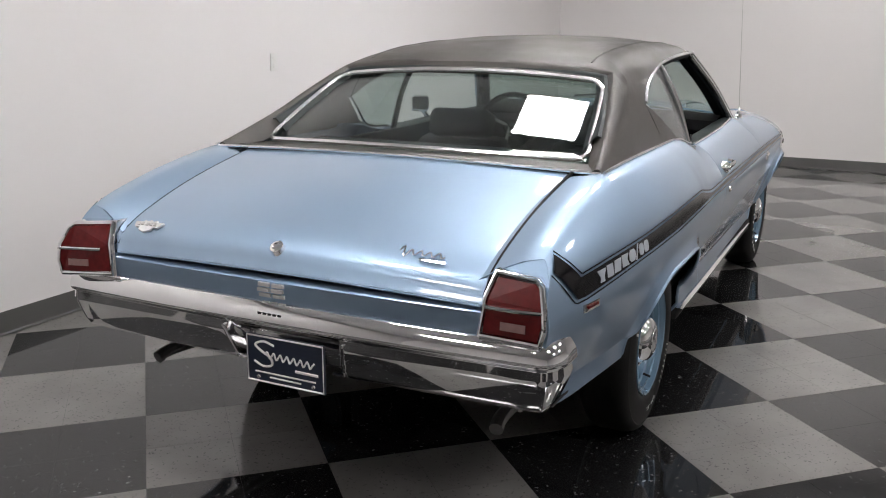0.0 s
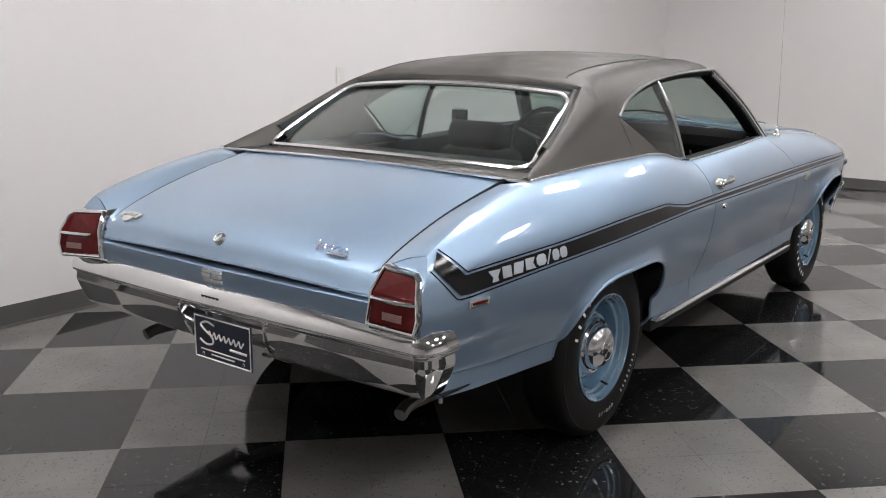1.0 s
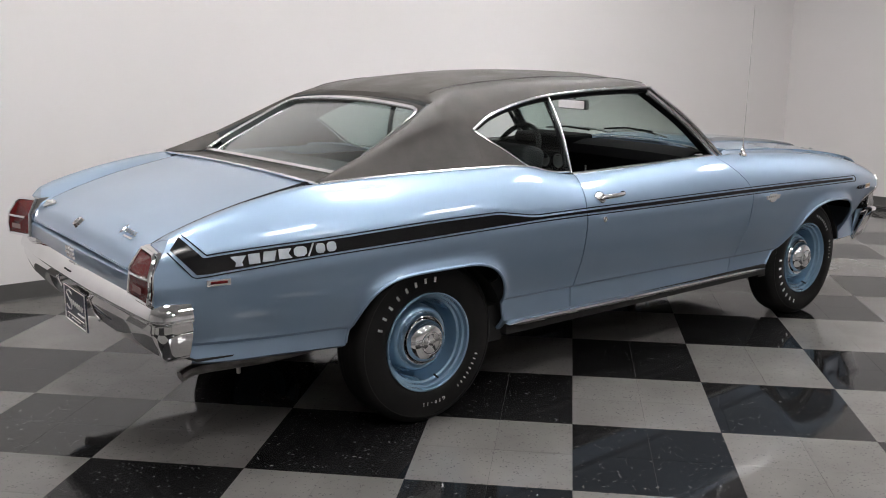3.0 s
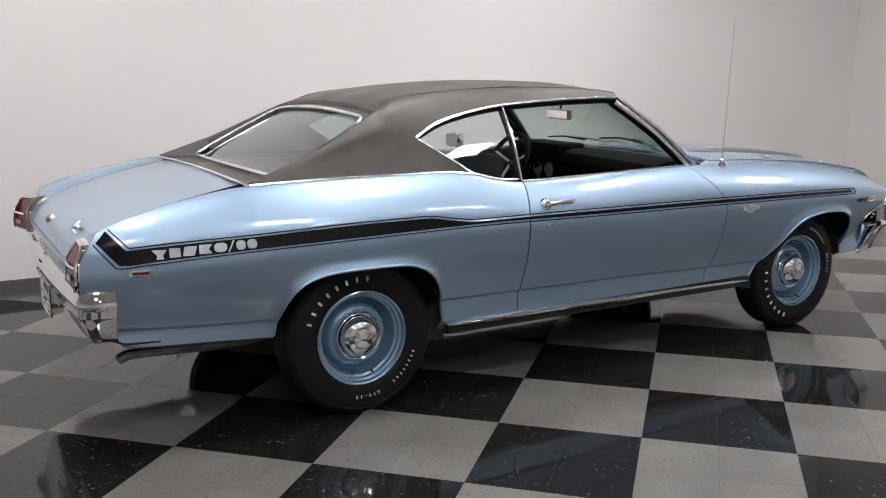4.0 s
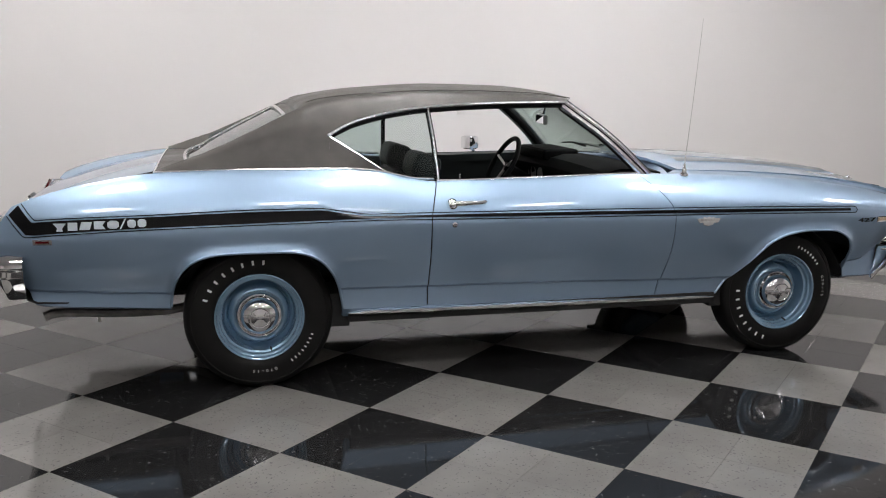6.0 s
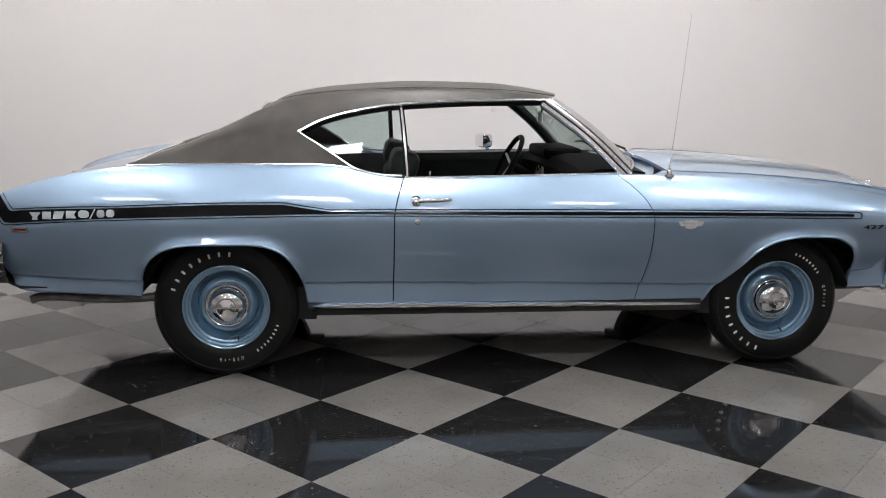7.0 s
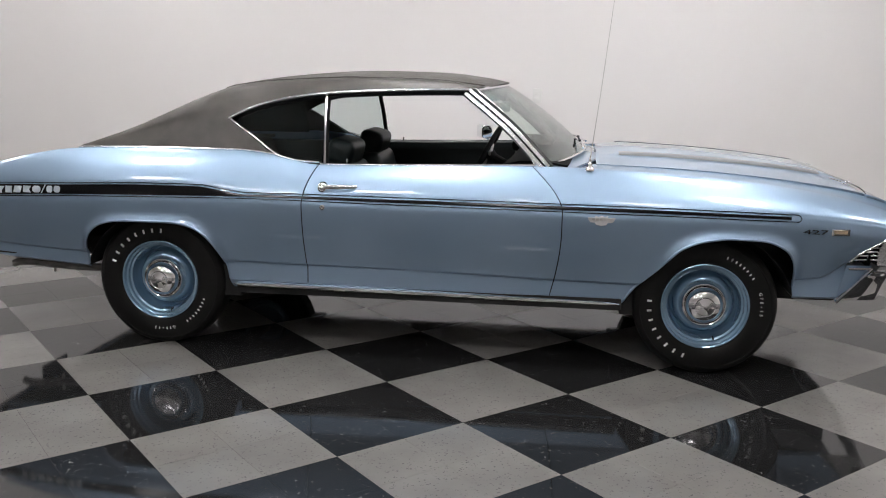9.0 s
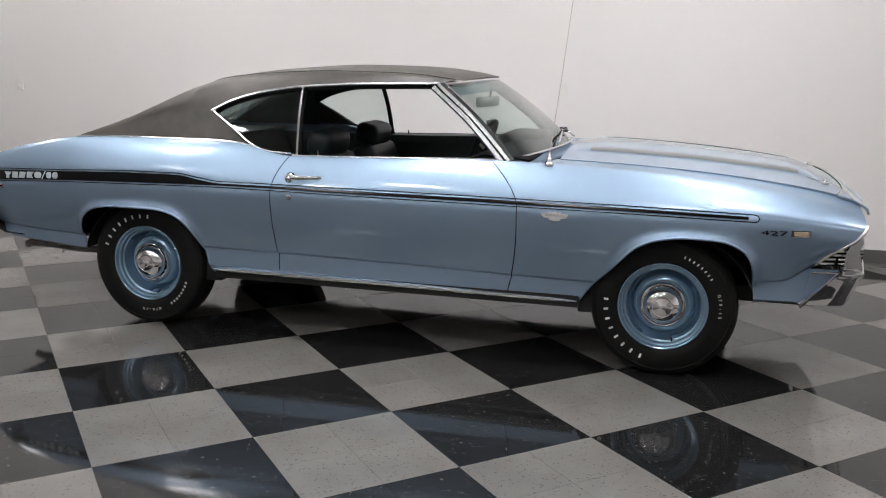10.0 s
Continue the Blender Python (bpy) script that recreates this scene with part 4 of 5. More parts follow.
for s in (-1, 1):
    top, low = Vector((0.192, s * 0.602, 1.358)), Vector((0.610, s * 0.768, 0.994))
    mid = (top + low) / 2 + Vector((0.012, s * 0.006, 0.012))
    pts = smoothed([top, mid, low], 12)
    pillar = part("windscreen_pillar", tubed([p + Vector((0.012, -s * 0.022, -0.004)) for p in pts], 0.026, 8, flat=0.8), BLACK_VINYL, car, "black windscreen pillar")
    part("pillar_trim", tubed([p + Vector((-0.020, s * 0.008, -0.012)) for p in pts], 0.015, 8), TRIM, pillar, "bright outer pillar trim")
    part("pillar_trim", tubed([p + Vector((0.006, s * 0.006, 0.006)) for p in pts], 0.010, 8), TRIM, pillar, "bright drip moulding down the pillar")
    part("pillar_trim", tubed([screen(u, s * 0.985) + Vector((0.0, 0, 0.006)) for u in np.linspace(0, 1, 10)], 0.009, 8), TRIM, pillar, "bright windscreen edge trim")
    part("pillar_lining", tubed([p + Vector((-0.004, -s * 0.046, -0.012)) for p in pts], 0.022, 8), BLACK, pillar, "black inner lining of the pillar")
    # fixed quarter glass and its bright bar
    rows = []
    for x in np.linspace(-1.065, -0.548, 22):
        lo, hi = SILL(x) + 0.003, z_rail(x) - 0.012
        hi = max(hi, lo + 0.002)
        yl, yh = ycrest(-0.6) - 0.03, y_rail(x) - 0.015
        fs = [(z, max(0, z - 0.985) / (z_rail(x) - 0.985)) for z in np.linspace(lo, hi, 12)]
        rows.append([(x, s * (yl + (yh - yl) * f + 0.048 * f * (1 - f)), z) for z, f in fs])
    bm = bmesh.new()
    grid(bm, rows, (-0.8, 0, 1.0))
    qw = part("quarter_window", bm, GLASS, car, "tinted quarter window, wound up", thick=0.004)
    qw.visible_shadow = False
    part("window_bar", tubed(smoothed([(-0.558, s * (y_rail(-0.555) - 0.006), z_rail(-0.555) - 0.012), (-0.546, s * 0.712, 1.17), (-0.535, s * 0.772, 0.978)], 10), 0.011, 8, flat=0.7), TRIM, qw, "bright front bar of the quarter window")
    part("bar_seal", tubed(smoothed([(-0.556, s * (y_rail(-0.555) - 0.024), z_rail(-0.555) - 0.016), (-0.544, s * 0.694, 1.17), (-0.533, s * 0.754, 0.978)], 10), 0.014, 8), BLACK, qw, "black inner channel of the quarter window")
    part("window_trim", tubed([(x, s * (ycrest(-0.6) - 0.03 + (y_rail(x) - 0.015 - ycrest(-0.6) + 0.03) * max(0, SILL(x) - 0.985) / (z_rail(x) - 0.985) + 0.008), SILL(x) + 0.004) for x in np.linspace(-1.075, -0.562, 24)], 0.006, 7), TRIM, qw, "bright lower edge of the quarter window")
    part("header_seal", tubed([(x, s * (y_rail(x) - 0.012), z_rail(x) - 0.016) for x in np.linspace(-1.03, 0.195, 30)], 0.012, 7), BLACK, roof)
    d = door_l if s > 0 else door_r
    bm = bmesh.new()
    grid(bm, [[(x, s * (ycrest(x) - 0.014), zcrest(x) + 0.003), (x, s * (ycrest(x) - 0.05), zcrest(x) + 0.004), (x, s * 0.715, zcrest(x) - 0.004), (x, s * 0.712, zcrest(x) - 0.05)] for x in np.linspace(-0.545, 0.575, 20)], (0, 0, 0.5))
    part("sill_cap", bm, BLACK_VINYL, d, "black inner sill of the door", thick=0.003)
    part("window_sill_trim", tubed([(x, s * (ycrest(x) - 0.012), zcrest(x) + 0.002) for x in np.linspace(-0.55, 0.58, 24)], 0.006, 6), TRIM, d, "bright sill strip")

# ---- tail lamps ----
for s in (-1, 1):
    bm = bmesh.new()
    edge = []
    for v in np.linspace(30 / 47, 1, 40):
        xx = -2.5
        for _ in range(4):
            y, z = side_at(xx, v)
            xx = rear_end(z)
        edge.append((y, z))
    top = max(range(len(edge)), key=lambda k: edge[k][1])
    ridge = sorted(edge[top:])
    inner = 0.638 if s > 0 else 0.666
    rows = []
    for i in range(17):
        row = []
        for k in range(13):
            y1 = edge[top][0] + (inner - edge[top][0]) * k / 12
            z = 0.60 + (float(np.interp(y1, [e[0] for e in ridge], [e[1] for e in ridge])) - 0.60) * i / 16
            ya = max(side_y(rear_end(z), min(z, edge[top][1])), edge[top][0])
            row.append((rear_end(z) + 0.002 - 0.005 * math.sin(math.pi * k / 12) * (1 - i / 16), s * (ya + (inner - ya) * k / 12), z))
        rows.append(row)
    grid(bm, rows, (-2, 0, 0.7))
    part("quarter_end", bm, PAINT, quarter_l if s > 0 else quarter_r, "blue rear end of the quarter panel", thick=0.004)
    def face(a, z, off=0.0, s=s):
        x = rear_end(z) - 0.010 - off + (0.3 * max(0, a - 0.81) if s < 0 else -0.24 * max(0, a - 0.655))
        return (x, s * a, z)
    out = [(0.664, 0.697), (0.838, 0.690), (0.850, 0.735), (0.845, 0.79), (0.830, 0.842), (0.814, 0.858), (0.694, 0.866), (0.676, 0.80)]

    if s > 0:
        out = [(a - (0.026 if a < 0.75 else 0.008), z) for a, z in out]

    def ringed(grow):
        cy, cz = sum(p[0] for p in out) / len(out), sum(p[1] for p in out) / len(out)
        return [(cy + (a - cy) * grow, cz + (z - cz) * grow) for a, z in out]
    bm = bmesh.new()
    slab(bm, [face(a, z, -0.03 if s < 0 else -0.055) for a, z in ringed(1.04)], (-0.036 if s < 0 else -0.061, 0, 0))
    tl = part("tail_lamp", bm, CHROME, car, "red tail lamp in a bright surround", smooth=False)
    bm = bmesh.new()
    inner = ringed(0.86)
    slab(bm, [face(a, z, 0.004) for a, z in inner], (-0.010, 0, 0))
    part("lens", bm, RED_LENS, tl, "ribbed red lens", smooth=False)
    part("lens_bar", tubed([face(0.686, 0.780, 0.014), face(0.77, 0.779, 0.016), face(0.838, 0.778, 0.012)], 0.006, 7), CHROME, tl, "bright bar across the lens")
    bm = bmesh.new()
    slab(bm, [face(a, z, 0.014) for a, z in ((0.73, 0.724), (0.80, 0.723), (0.80, 0.745), (0.73, 0.746))], (-0.003, 0, 0))
    part("reverse_lens", bm, CLEAR_LENS, tl, "small pale reversing lens", smooth=False)
    part("lamp_trim", tubed([face(a, z, 0.012) for a, z in ringed(0.95)], 0.007, 7, closed=True, up=(1, 0, 0)), CHROME, tl)

# ---- bumpers ----
def sweep_bumper(bm, plan, prof, inset=None, lean=0.0):
    """plan: stations (x, y, outward normal); prof: (out, z); inset: how far a point lies back; lean: how far the ends slope."""
    rows = []
    for x, y, nx, ny in plan:
        rows.append([(x + (o - (inset(y, z) if inset else 0)) * nx + lean * (1 - abs(nx)) * (z - 0.55), y + (o if inset or o > 0 else 0.2 * o) * ny, z) for o, z in prof])
    grid(bm, rows, (0, 0, 0.55))


def rear_plan():
    ys = sorted({*np.linspace(-0.825, 0.825, 42), 0.170, 0.166, -0.236, -0.232})
    st = [(-2.552 - 0.022 * (1 - (y / 0.8) ** 2), y, -1, 0) for y in ys]
    end = []
    for i in range(1, 31):
        a = min(1, i / 24) * math.pi / 2
        x = -2.551 + 0.052 * (1 - math.cos(a)) + 0.0075 * max(0, i - 24)
        y = 0.825 + 0.027 * math.sin(a)
        end.append((x, y, -math.cos(a), math.sin(a)))
    return [(x, -y, nx, -ny) for x, y, nx, ny in reversed(end)] + st + end


def plate_bay(y, z):
    """The bay for the number plate in the bumper's lower face."""
    if z > 0.607:
        return 0.0
    return 0.055 if -0.233 < y < 0.167 else 0.0


REAR_PROF = [(-0.03, 0.700), (-0.006, 0.7015)]
for k in range(16):
    # a rounded upper face that turns from the deck to the nose
    a = radians(70 - 62 * k / 15)
    o, z = REAR_PROF[-1]
    REAR_PROF.append((o + 0.0054 * math.sin(a), z - 0.0054 * math.cos(a)))
o, z = REAR_PROF[-1]
REAR_PROF += [(o, z - 0.006), (o - 0.003, z - 0.012), (o - 0.008, z - 0.015), (o - 0.013, z - 0.0175), (o - 0.0145, z - 0.022), (0.034, 0.594), (0.028, 0.575), (0.020, 0.553), (0.011, 0.532), (0.002, 0.512), (-0.006, 0.497), (-0.014, 0.486), (-0.03, 0.478)]
bm = bmesh.new()
sweep_bumper(bm, rear_plan(), REAR_PROF, plate_bay)
bumper = part("rear_bumper", bm, CHROME, car, "polished chrome rear bumper with mirror reflections", angle=50)
bm = bmesh.new()
for i, (y0, w) in enumerate(((0.045, 0.012), (0.027, 0.012), (0.009, 0.012), (-0.009, 0.012), (-0.027, 0.012))):
    slab(bm, [(-2.608, y0 + a, z) for a, z in ((0, 0.655), (-w, 0.655), (-w, 0.664), (0, 0.664))], (-0.006, 0, 0.003))
part("bumper_bar", bm, BLACK, bumper, "small dark raised marks", smooth=False)
bm = bmesh.new()
grid(bm, [[(x, y, z) for y in np.linspace(-0.82, 0.82, 12)] for x, z in ((-2.50, 0.62), (-2.51, 0.50), (-2.42, 0.455), (-2.0, 0.44))], (-2, 0, 1))
part("rear_valance", bm, UNDER, car, "dark lower valance", thick=0.006)
# number plate recess and plate
PX, PY = -2.603, -0.042
for gy0, gy1 in ((0.180, 0.160), (-0.246, -0.228)):
    part("plate_guard", tubed(smoothed([(-2.610, gy0, 0.604), (-2.607, gy0, 0.596), (-2.592, (gy0 + gy1) / 2, 0.55), (-2.572, gy1, 0.502), (-2.562, gy1 * 0.97, 0.492), (-2.556, gy1 * 0.80, 0.489)], 18), 0.006, 8), CHROME, bumper, "bright edge of the plate bay")
plate = part("number_plate", boxed(PX - 0.003, PX + 0.003, PY - 0.142, PY + 0.142, 0.438, 0.592, 0.002), PLATE_BLUE, bumper, "navy dealer plate with pale border and strokes", smooth=False)
part("plate_border", tubed([(PX - 0.004, PY + y, z) for y, z in ((-0.137, 0.443), (0.137, 0.443), (0.137, 0.587), (-0.137, 0.587))], 0.0035, 4, closed=True, up=(1, 0, 0)), WHITE, plate, "pale border")
bm = bmesh.new()


def stroke(points, r, n=0):
    pts = [(PX - 0.0035, PY + y * 0.95, z - 0.029) for y, z in points]
    tube(bm, smoothed(pts, n) if n else pts, r, 5, up=(1, 0, 0))


stroke([(0.040, 0.592), (0.08, 0.601), (0.112, 0.588), (0.09, 0.570), (0.055, 0.553), (0.05, 0.530), (0.085, 0.522), (0.118, 0.535)], 0.0042, 28)
stroke([(0.075 - 0.0085 * i, 0.556 + (0.013 if i % 3 == 1 else -0.006 if i % 3 == 2 else 0.003) - 0.0004 * i) for i in range(23)], 0.0032, 80)
for y0, y1, z in ((-0.04, -0.125, 0.524), (0.115, -0.115, 0.502), (0.06, -0.06, 0.489)):
    stroke([(y0, z), (y1, z - 0.001)], 0.0028 if z < 0.51 else 0.0045)
part("plate_stroke", bm, WHITE, plate, "pale unreadable writing")
for s in (-1, 1):
    part("plate_bolt", lathe(bmesh.new(), [(0, 0.003), (0.006, 0.002), (0.007, 0)], 10, pose(PX - 0.003, PY + s * 0.1, 0.456, 0, 0, -90)), CHROME, plate)


# front bumper and grille
def front_plan():
    st = [(2.262 + 0.06 * (1 - (y / 0.78) ** 2), y, 1, 0) for y in np.linspace(-0.78, 0.78, 31)]
    end = []
    for i in range(1, 12):
        a = min(1, i / 8) * math.pi / 2
        end.append((2.262 - 0.055 * (1 - math.cos(a)) - 0.013 * max(0, i - 8), 0.78 + 0.055 * math.sin(a), math.cos(a), math.sin(a)))
    return [(x, -y, nx, -ny) for x, y, nx, ny in reversed(end)] + st + end


bm = bmesh.new()
sweep_bumper(bm, front_plan(), [(-0.03, 0.572), (0.0, 0.575), (0.012, 0.572), (0.018, 0.564), (0.020, 0.554), (0.018, 0.544), (0.010, 0.534), (0.006, 0.524), (-0.012, 0.484), (-0.032, 0.440), (-0.046, 0.411), (-0.055, 0.401), (-0.07, 0.400)], lean=1.08)
fbumper = part("front_bumper", bm, CHROME, car, "polished chrome front bumper", thick=0.006)
for s in (-1, 1):
    # the wing's lower corner reaches forward to the bumper
    bm = bmesh.new()
    rows = []
    for z in np.linspace(0.392, 0.568, 9):
        x1 = 2.018 + 0.875 * (z - 0.389)
        x0 = front_end(z) - 0.004
        rows.append([(x0 + (max(x1, x0 + 0.006) - x0) * k / 6, s * (0.814 - 0.16 * max(0, x1 - x0) * k / 6), z) for k in range(7)])
    grid(bm, rows, (1.8, 0, 0.5))
    part("bumper_edge", tubed([(2.018 + 0.875 * (z - 0.389), s * (0.829 - 0.02 * (0.56 - z)), z) for z in np.linspace(0.386, 0.560, 10)], 0.0075, 7), CHROME, fbumper, "bright rolled edge of the bumper")
    part("corner_trim", tubed([(2.055, s * 0.838, 0.556), (2.165, s * 0.826, 0.558)], 0.006, 7), TRIM, fbumper, "bright strip above the bumper")
    part("lower_corner", bm, PAINT, fender_l if s > 0 else fender_r, "blue lower corner of the wing", thick=0.004)
bm = bmesh.new()
grid(bm, [[(2.035 + x, y, z) for y in np.linspace(-0.79, 0.79, 20)] for x, z in ((0.20, 0.77), (0.16, 0.725), (0.13, 0.645), (0.13, 0.56))], (1.5, 0, 0.6))
grille = part("grille", bm, BLACK, car, "black grille", thick=0.01)
for k in range(7):
    part("grille_bar", tubed([(2.20 - 0.0072 * k, -0.78, 0.75 - 0.024 * k), (2.20 - 0.0072 * k, 0.78, 0.75 - 0.024 * k)], 0.004, 5), STEEL, grille)
for s in (-1, 1):
    for y in (0.70, 0.52):
        m = pose(2.262, s * y, 0.662, 0, 0, 90)
        hl = part("headlamp", lathe(bmesh.new(), [(0, 0.018), (0.03, 0.016), (0.058, 0.008), (0.066, 0.0)], 28, m), MIRROR, grille, "round glass headlamp")
        part("headlamp_ring", lathe(bmesh.new(), [(0.064, -0.004), (0.072, 0.010), (0.082, 0.008), (0.086, -0.02)], 28, m), CHROME, hl, "chrome headlamp ring")
    pts = [(front_end(z) + 0.006, s * (side_y(front_end(z), z) - 0.004), z) for z in np.linspace(0.578, 0.775, 14)]
    part("lamp_bezel_trim", tubed(pts, 0.0085, 8), TRIM, grille, "bright edge of the headlamp surround")
    bm = bmesh.new()
    grid(bm, [[(front_end(z) + (2.235 - front_end(z)) * k / 5, s * (side_y(front_end(z), z) - 0.022 - 0.03 * k / 5), z) for k in range(6)] for z in np.linspace(0.575, 0.765, 8)], (1.8, 0, 0.6))
    surround = part("lamp_surround", bm, BLACK, grille, "dark ribbed headlamp surround", thick=0.004)
    for z in np.linspace(0.592, 0.70, 6):
        x0 = front_end(z) + 0.012
        part("rib", tubed([(x0, s * (side_y(front_end(z), z) - 0.014), z), (2.20, s * (side_y(front_end(z), z) - 0.036), z)], 0.0055, 6, flat=0.6), TRIM, surround)
    bm = bmesh.new()
    shape = [(2.250, 0.757), (2.262, 0.70), (2.248, 0.662), (2.268, 0.580), (2.262, 0.562), (2.188, 0.566), (2.190, 0.64), (2.214, 0.70)]
    slab(bm, [(x, s * 0.42, z) for x, z in shape], (0, s * 0.395, 0))
    part("headlamp_bezel", bm, TRIM, grille, "pale bright headlamp housing", smooth=False)
bm = bmesh.new()
grid(bm, [[(x, y, z) for y in np.linspace(-0.79, 0.79, 12)] for x, z in ((2.15, 0.56), (2.09, 0.435), (1.98, 0.40), (1.83, 0.385))], (1.6, 0, 1))
part("front_valance", bm, PAINT_DARK, car, "blue lower front valance", thick=0.006)

# ---- underside ----
part("floor_pan", boxed(-1.0, 1.0, -0.86, 0.86, 0.30, 0.36, 0.01), UNDER, car, "black floor pan")
# added boxes that keep light from passing between floor pan and tyres
for x0, x1 in ((-1.12, -0.99), (0.99, 1.07)):
    part("under_light_block", boxed(x0, x1, -0.82, 0.82, 0.27, 0.44, 0.01), UNDER, car, "black box added to block light under the car")
part("rear_frame", boxed(-2.3, -1.0, -0.55, 0.55, 0.40, 0.52, 0.03), UNDER, car, "black rear frame")
part("front_frame", boxed(1.0, 2.1, -0.55, 0.55, 0.32, 0.52, 0.03), UNDER, car, "black front frame")
for s in (-1, 1):
    part("side_rail", boxed(-1.0, 1.0, s * 0.50 - 0.04, s * 0.50 + 0.04, 0.28, 0.36, 0.01), UNDER, car)
part("rear_axle", tubed([(-1.42, -0.70, 0.35), (-1.42, 0.70, 0.35)], 0.045, 10), UNDER, car)
part("differential", boxed(-1.56, -1.28, -0.14, 0.14, 0.22, 0.46, 0.06), UNDER, car)
for s in (-1, 1):
    part("exhaust_pipe", tubed(smoothed([(-1.30, s * 0.46, 0.45), (-1.45, s * 0.47, 0.47), (-1.75, s * 0.58, 0.36), (-2.0, s * 0.62, 0.345), (-2.34, s * 0.64, 0.366), (-2.42, s * 0.65, 0.352)], 26), 0.022, 10), PIPE, car, "dull metal exhaust pipe")
    part("exhaust_hanger", tubed([(-2.18, s * 0.63, 0.31), (-2.18, s * 0.63, 0.40)], 0.008, 6), STEEL, car)

# ---- cabin ----
part("cabin_floor", boxed(-0.98, 0.75, -0.78, 0.78, 0.37, 0.40), BLACK, car, "black carpet", smooth=False)
part("firewall", boxed(0.66, 0.74, -0.74, 0.74, 0.40, 0.97), BLACK, car, smooth=False)
part("rear_bulkhead", boxed(-1.80, -1.74, -0.70, 0.70, 0.73, 1.03), BLACK, car, smooth=False)
part("parcel_shelf", boxed(-1.75, -1.30, -0.69, 0.69, 1.00, 1.02, 0.006), BLACK_VINYL, car, "black parcel shelf below the rear window")
for s in (-1, 1):
    d = door_l if s > 0 else door_r
    panel = part("door_panel", boxed(-0.55, 0.62, s * 0.735, s * 0.765, 0.42, 0.975, 0.012), BLACK_VINYL, d, "black inner door panel")
    part("arm_rest", boxed(-0.35, 0.25, s * 0.66, s * 0.735, 0.66, 0.72, 0.02), BLACK_VINYL, panel)
    part("inner_handle", tubed([(0.05, s * 0.728, 0.80), (0.19, s * 0.725, 0.80)], 0.007, 6), CHROME, panel, "bright inner handle")
    part("lock_knob", tubed([(-0.42, s * 0.755, 0.975), (-0.42, s * 0.755, 1.012)], 0.005, 6), CHROME, panel)
    part("inner_quarter_panel", boxed(-1.74, -0.56, s * 0.70, s * 0.735, 0.73, 0.985, 0.012), BLACK_VINYL, car, "black inner quarter trim")


def front_seat(y):
    st = part("front_seat", boxed(-0.47, 0.07, y - 0.25, y + 0.25, 0.44, 0.60, 0.05, 3), BLACK_VINYL, car, "black vinyl bucket seat with headrest")
    bm = boxed(-0.07, 0.09, y - 0.245, y + 0.245, 0.0, 0.48, 0.07, 4)
    bmesh.ops.transform(bm, matrix=Matrix.Translation((-0.43, 0, 0.485)) @ Matrix.Rotation(radians(-14), 4, "Y") @ Matrix.Translation((0, 0, 0)), verts=bm.verts)
    part("backrest", bm, BLACK_VINYL, st)
    bm = boxed(-0.075, 0.075, y - 0.165, y + 0.165, 0.0, 0.145, 0.058, 4)
    bmesh.ops.transform(bm, matrix=Matrix.Translation((-0.545, 0, 0.948)) @ Matrix.Rotation(radians(14), 4, "Y"), verts=bm.verts)
    hr = part("headrest", bm, BLACK_VINYL, st)
    for dy in (-0.05, 0.05):
        part("headrest_post", tubed([(-0.545, y + dy, 0.91), (-0.545, y + dy, 0.99)], 0.006, 6), CHROME, hr)
    return st


front_seat(-0.36)
front_seat(0.36)
rs = part("rear_seat", boxed(-1.28, -0.85, -0.66, 0.66, 0.48, 0.66, 0.05, 3), BLACK_VINYL, car, "black vinyl rear bench")
bm = boxed(-0.08, 0.08, -0.66, 0.66, 0.0, 0.42, 0.05, 3)
bmesh.ops.transform(bm, matrix=Matrix.Translation((-1.24, 0, 0.60)) @ Matrix.Rotation(radians(-20), 4, "Y"), verts=bm.verts)
part("backrest", bm, BLACK_VINYL, rs)
bm = bmesh.new()
grid(bm, [[(x - 0.03 * (y / 0.7) ** 2, y, z + 0.012 * (1 - (y / 0.7) ** 2)) for y in np.linspace(-0.72, 0.72, 20)] for x, z in ((0.74, 1.005), (0.62, 1.022), (0.50, 1.022), (0.41, 1.000), (0.37, 0.95), (0.385, 0.86), (0.42, 0.76), (0.46, 0.70))], (0.7, 0, 0.8))
dash = part("dashboard", bm, DASH, car, "black padded dashboard", thick=0.01)
part("dash_core", boxed(0.43, 0.68, -0.70, 0.70, 0.72, 0.985, 0.02), DASH, dash)
bm = boxed(0.36, 0.60, 0.14, 0.62, 0.99, 1.062, 0.03, 3)
part("instrument_hood", bm, DASH, dash)
for y in (0.22, 0.34, 0.46):
    part("gauge", lathe(bmesh.new(), [(0, 0.0), (0.035, 0.0), (0.04, 0.006), (0.045, 0.0)], 20, pose(0.372, y, 0.90, 0, 0, -90)), STEEL, dash, "round gauge with a bright ring")
# steering wheel on the left side
wm = pose(0.18, 0.40, 0.948, 0, -62, 0)
col = part("steering_wheel", tubed([wm @ Vector((0.185 * math.cos(a), 0.185 * math.sin(a), 0)) for a in np.linspace(0, 2 * math.pi, 40, endpoint=False)], 0.016, 8, closed=True), BLACK, car, "black steering wheel with bright spokes")
for a in (0.3, math.pi - 0.3, -math.pi / 2):
    part("spoke", tubed([wm @ Vector((0, 0, -0.03)), wm @ Vector((0.18 * math.sin(a), 0.18 * math.cos(a), 0))], 0.009, 6), STEEL, col)
part("horn_pad", lathe(bmesh.new(), [(0, 0.03), (0.035, 0.025), (0.045, 0.0)], 20, wm @ pose(0, 0, -0.03, 90)), BLACK, col)
part("steering_column", tubed([wm @ Vector((0, 0, -0.02)), wm @ Vector((0, 0, -0.35))], 0.03, 10), BLACK, col)
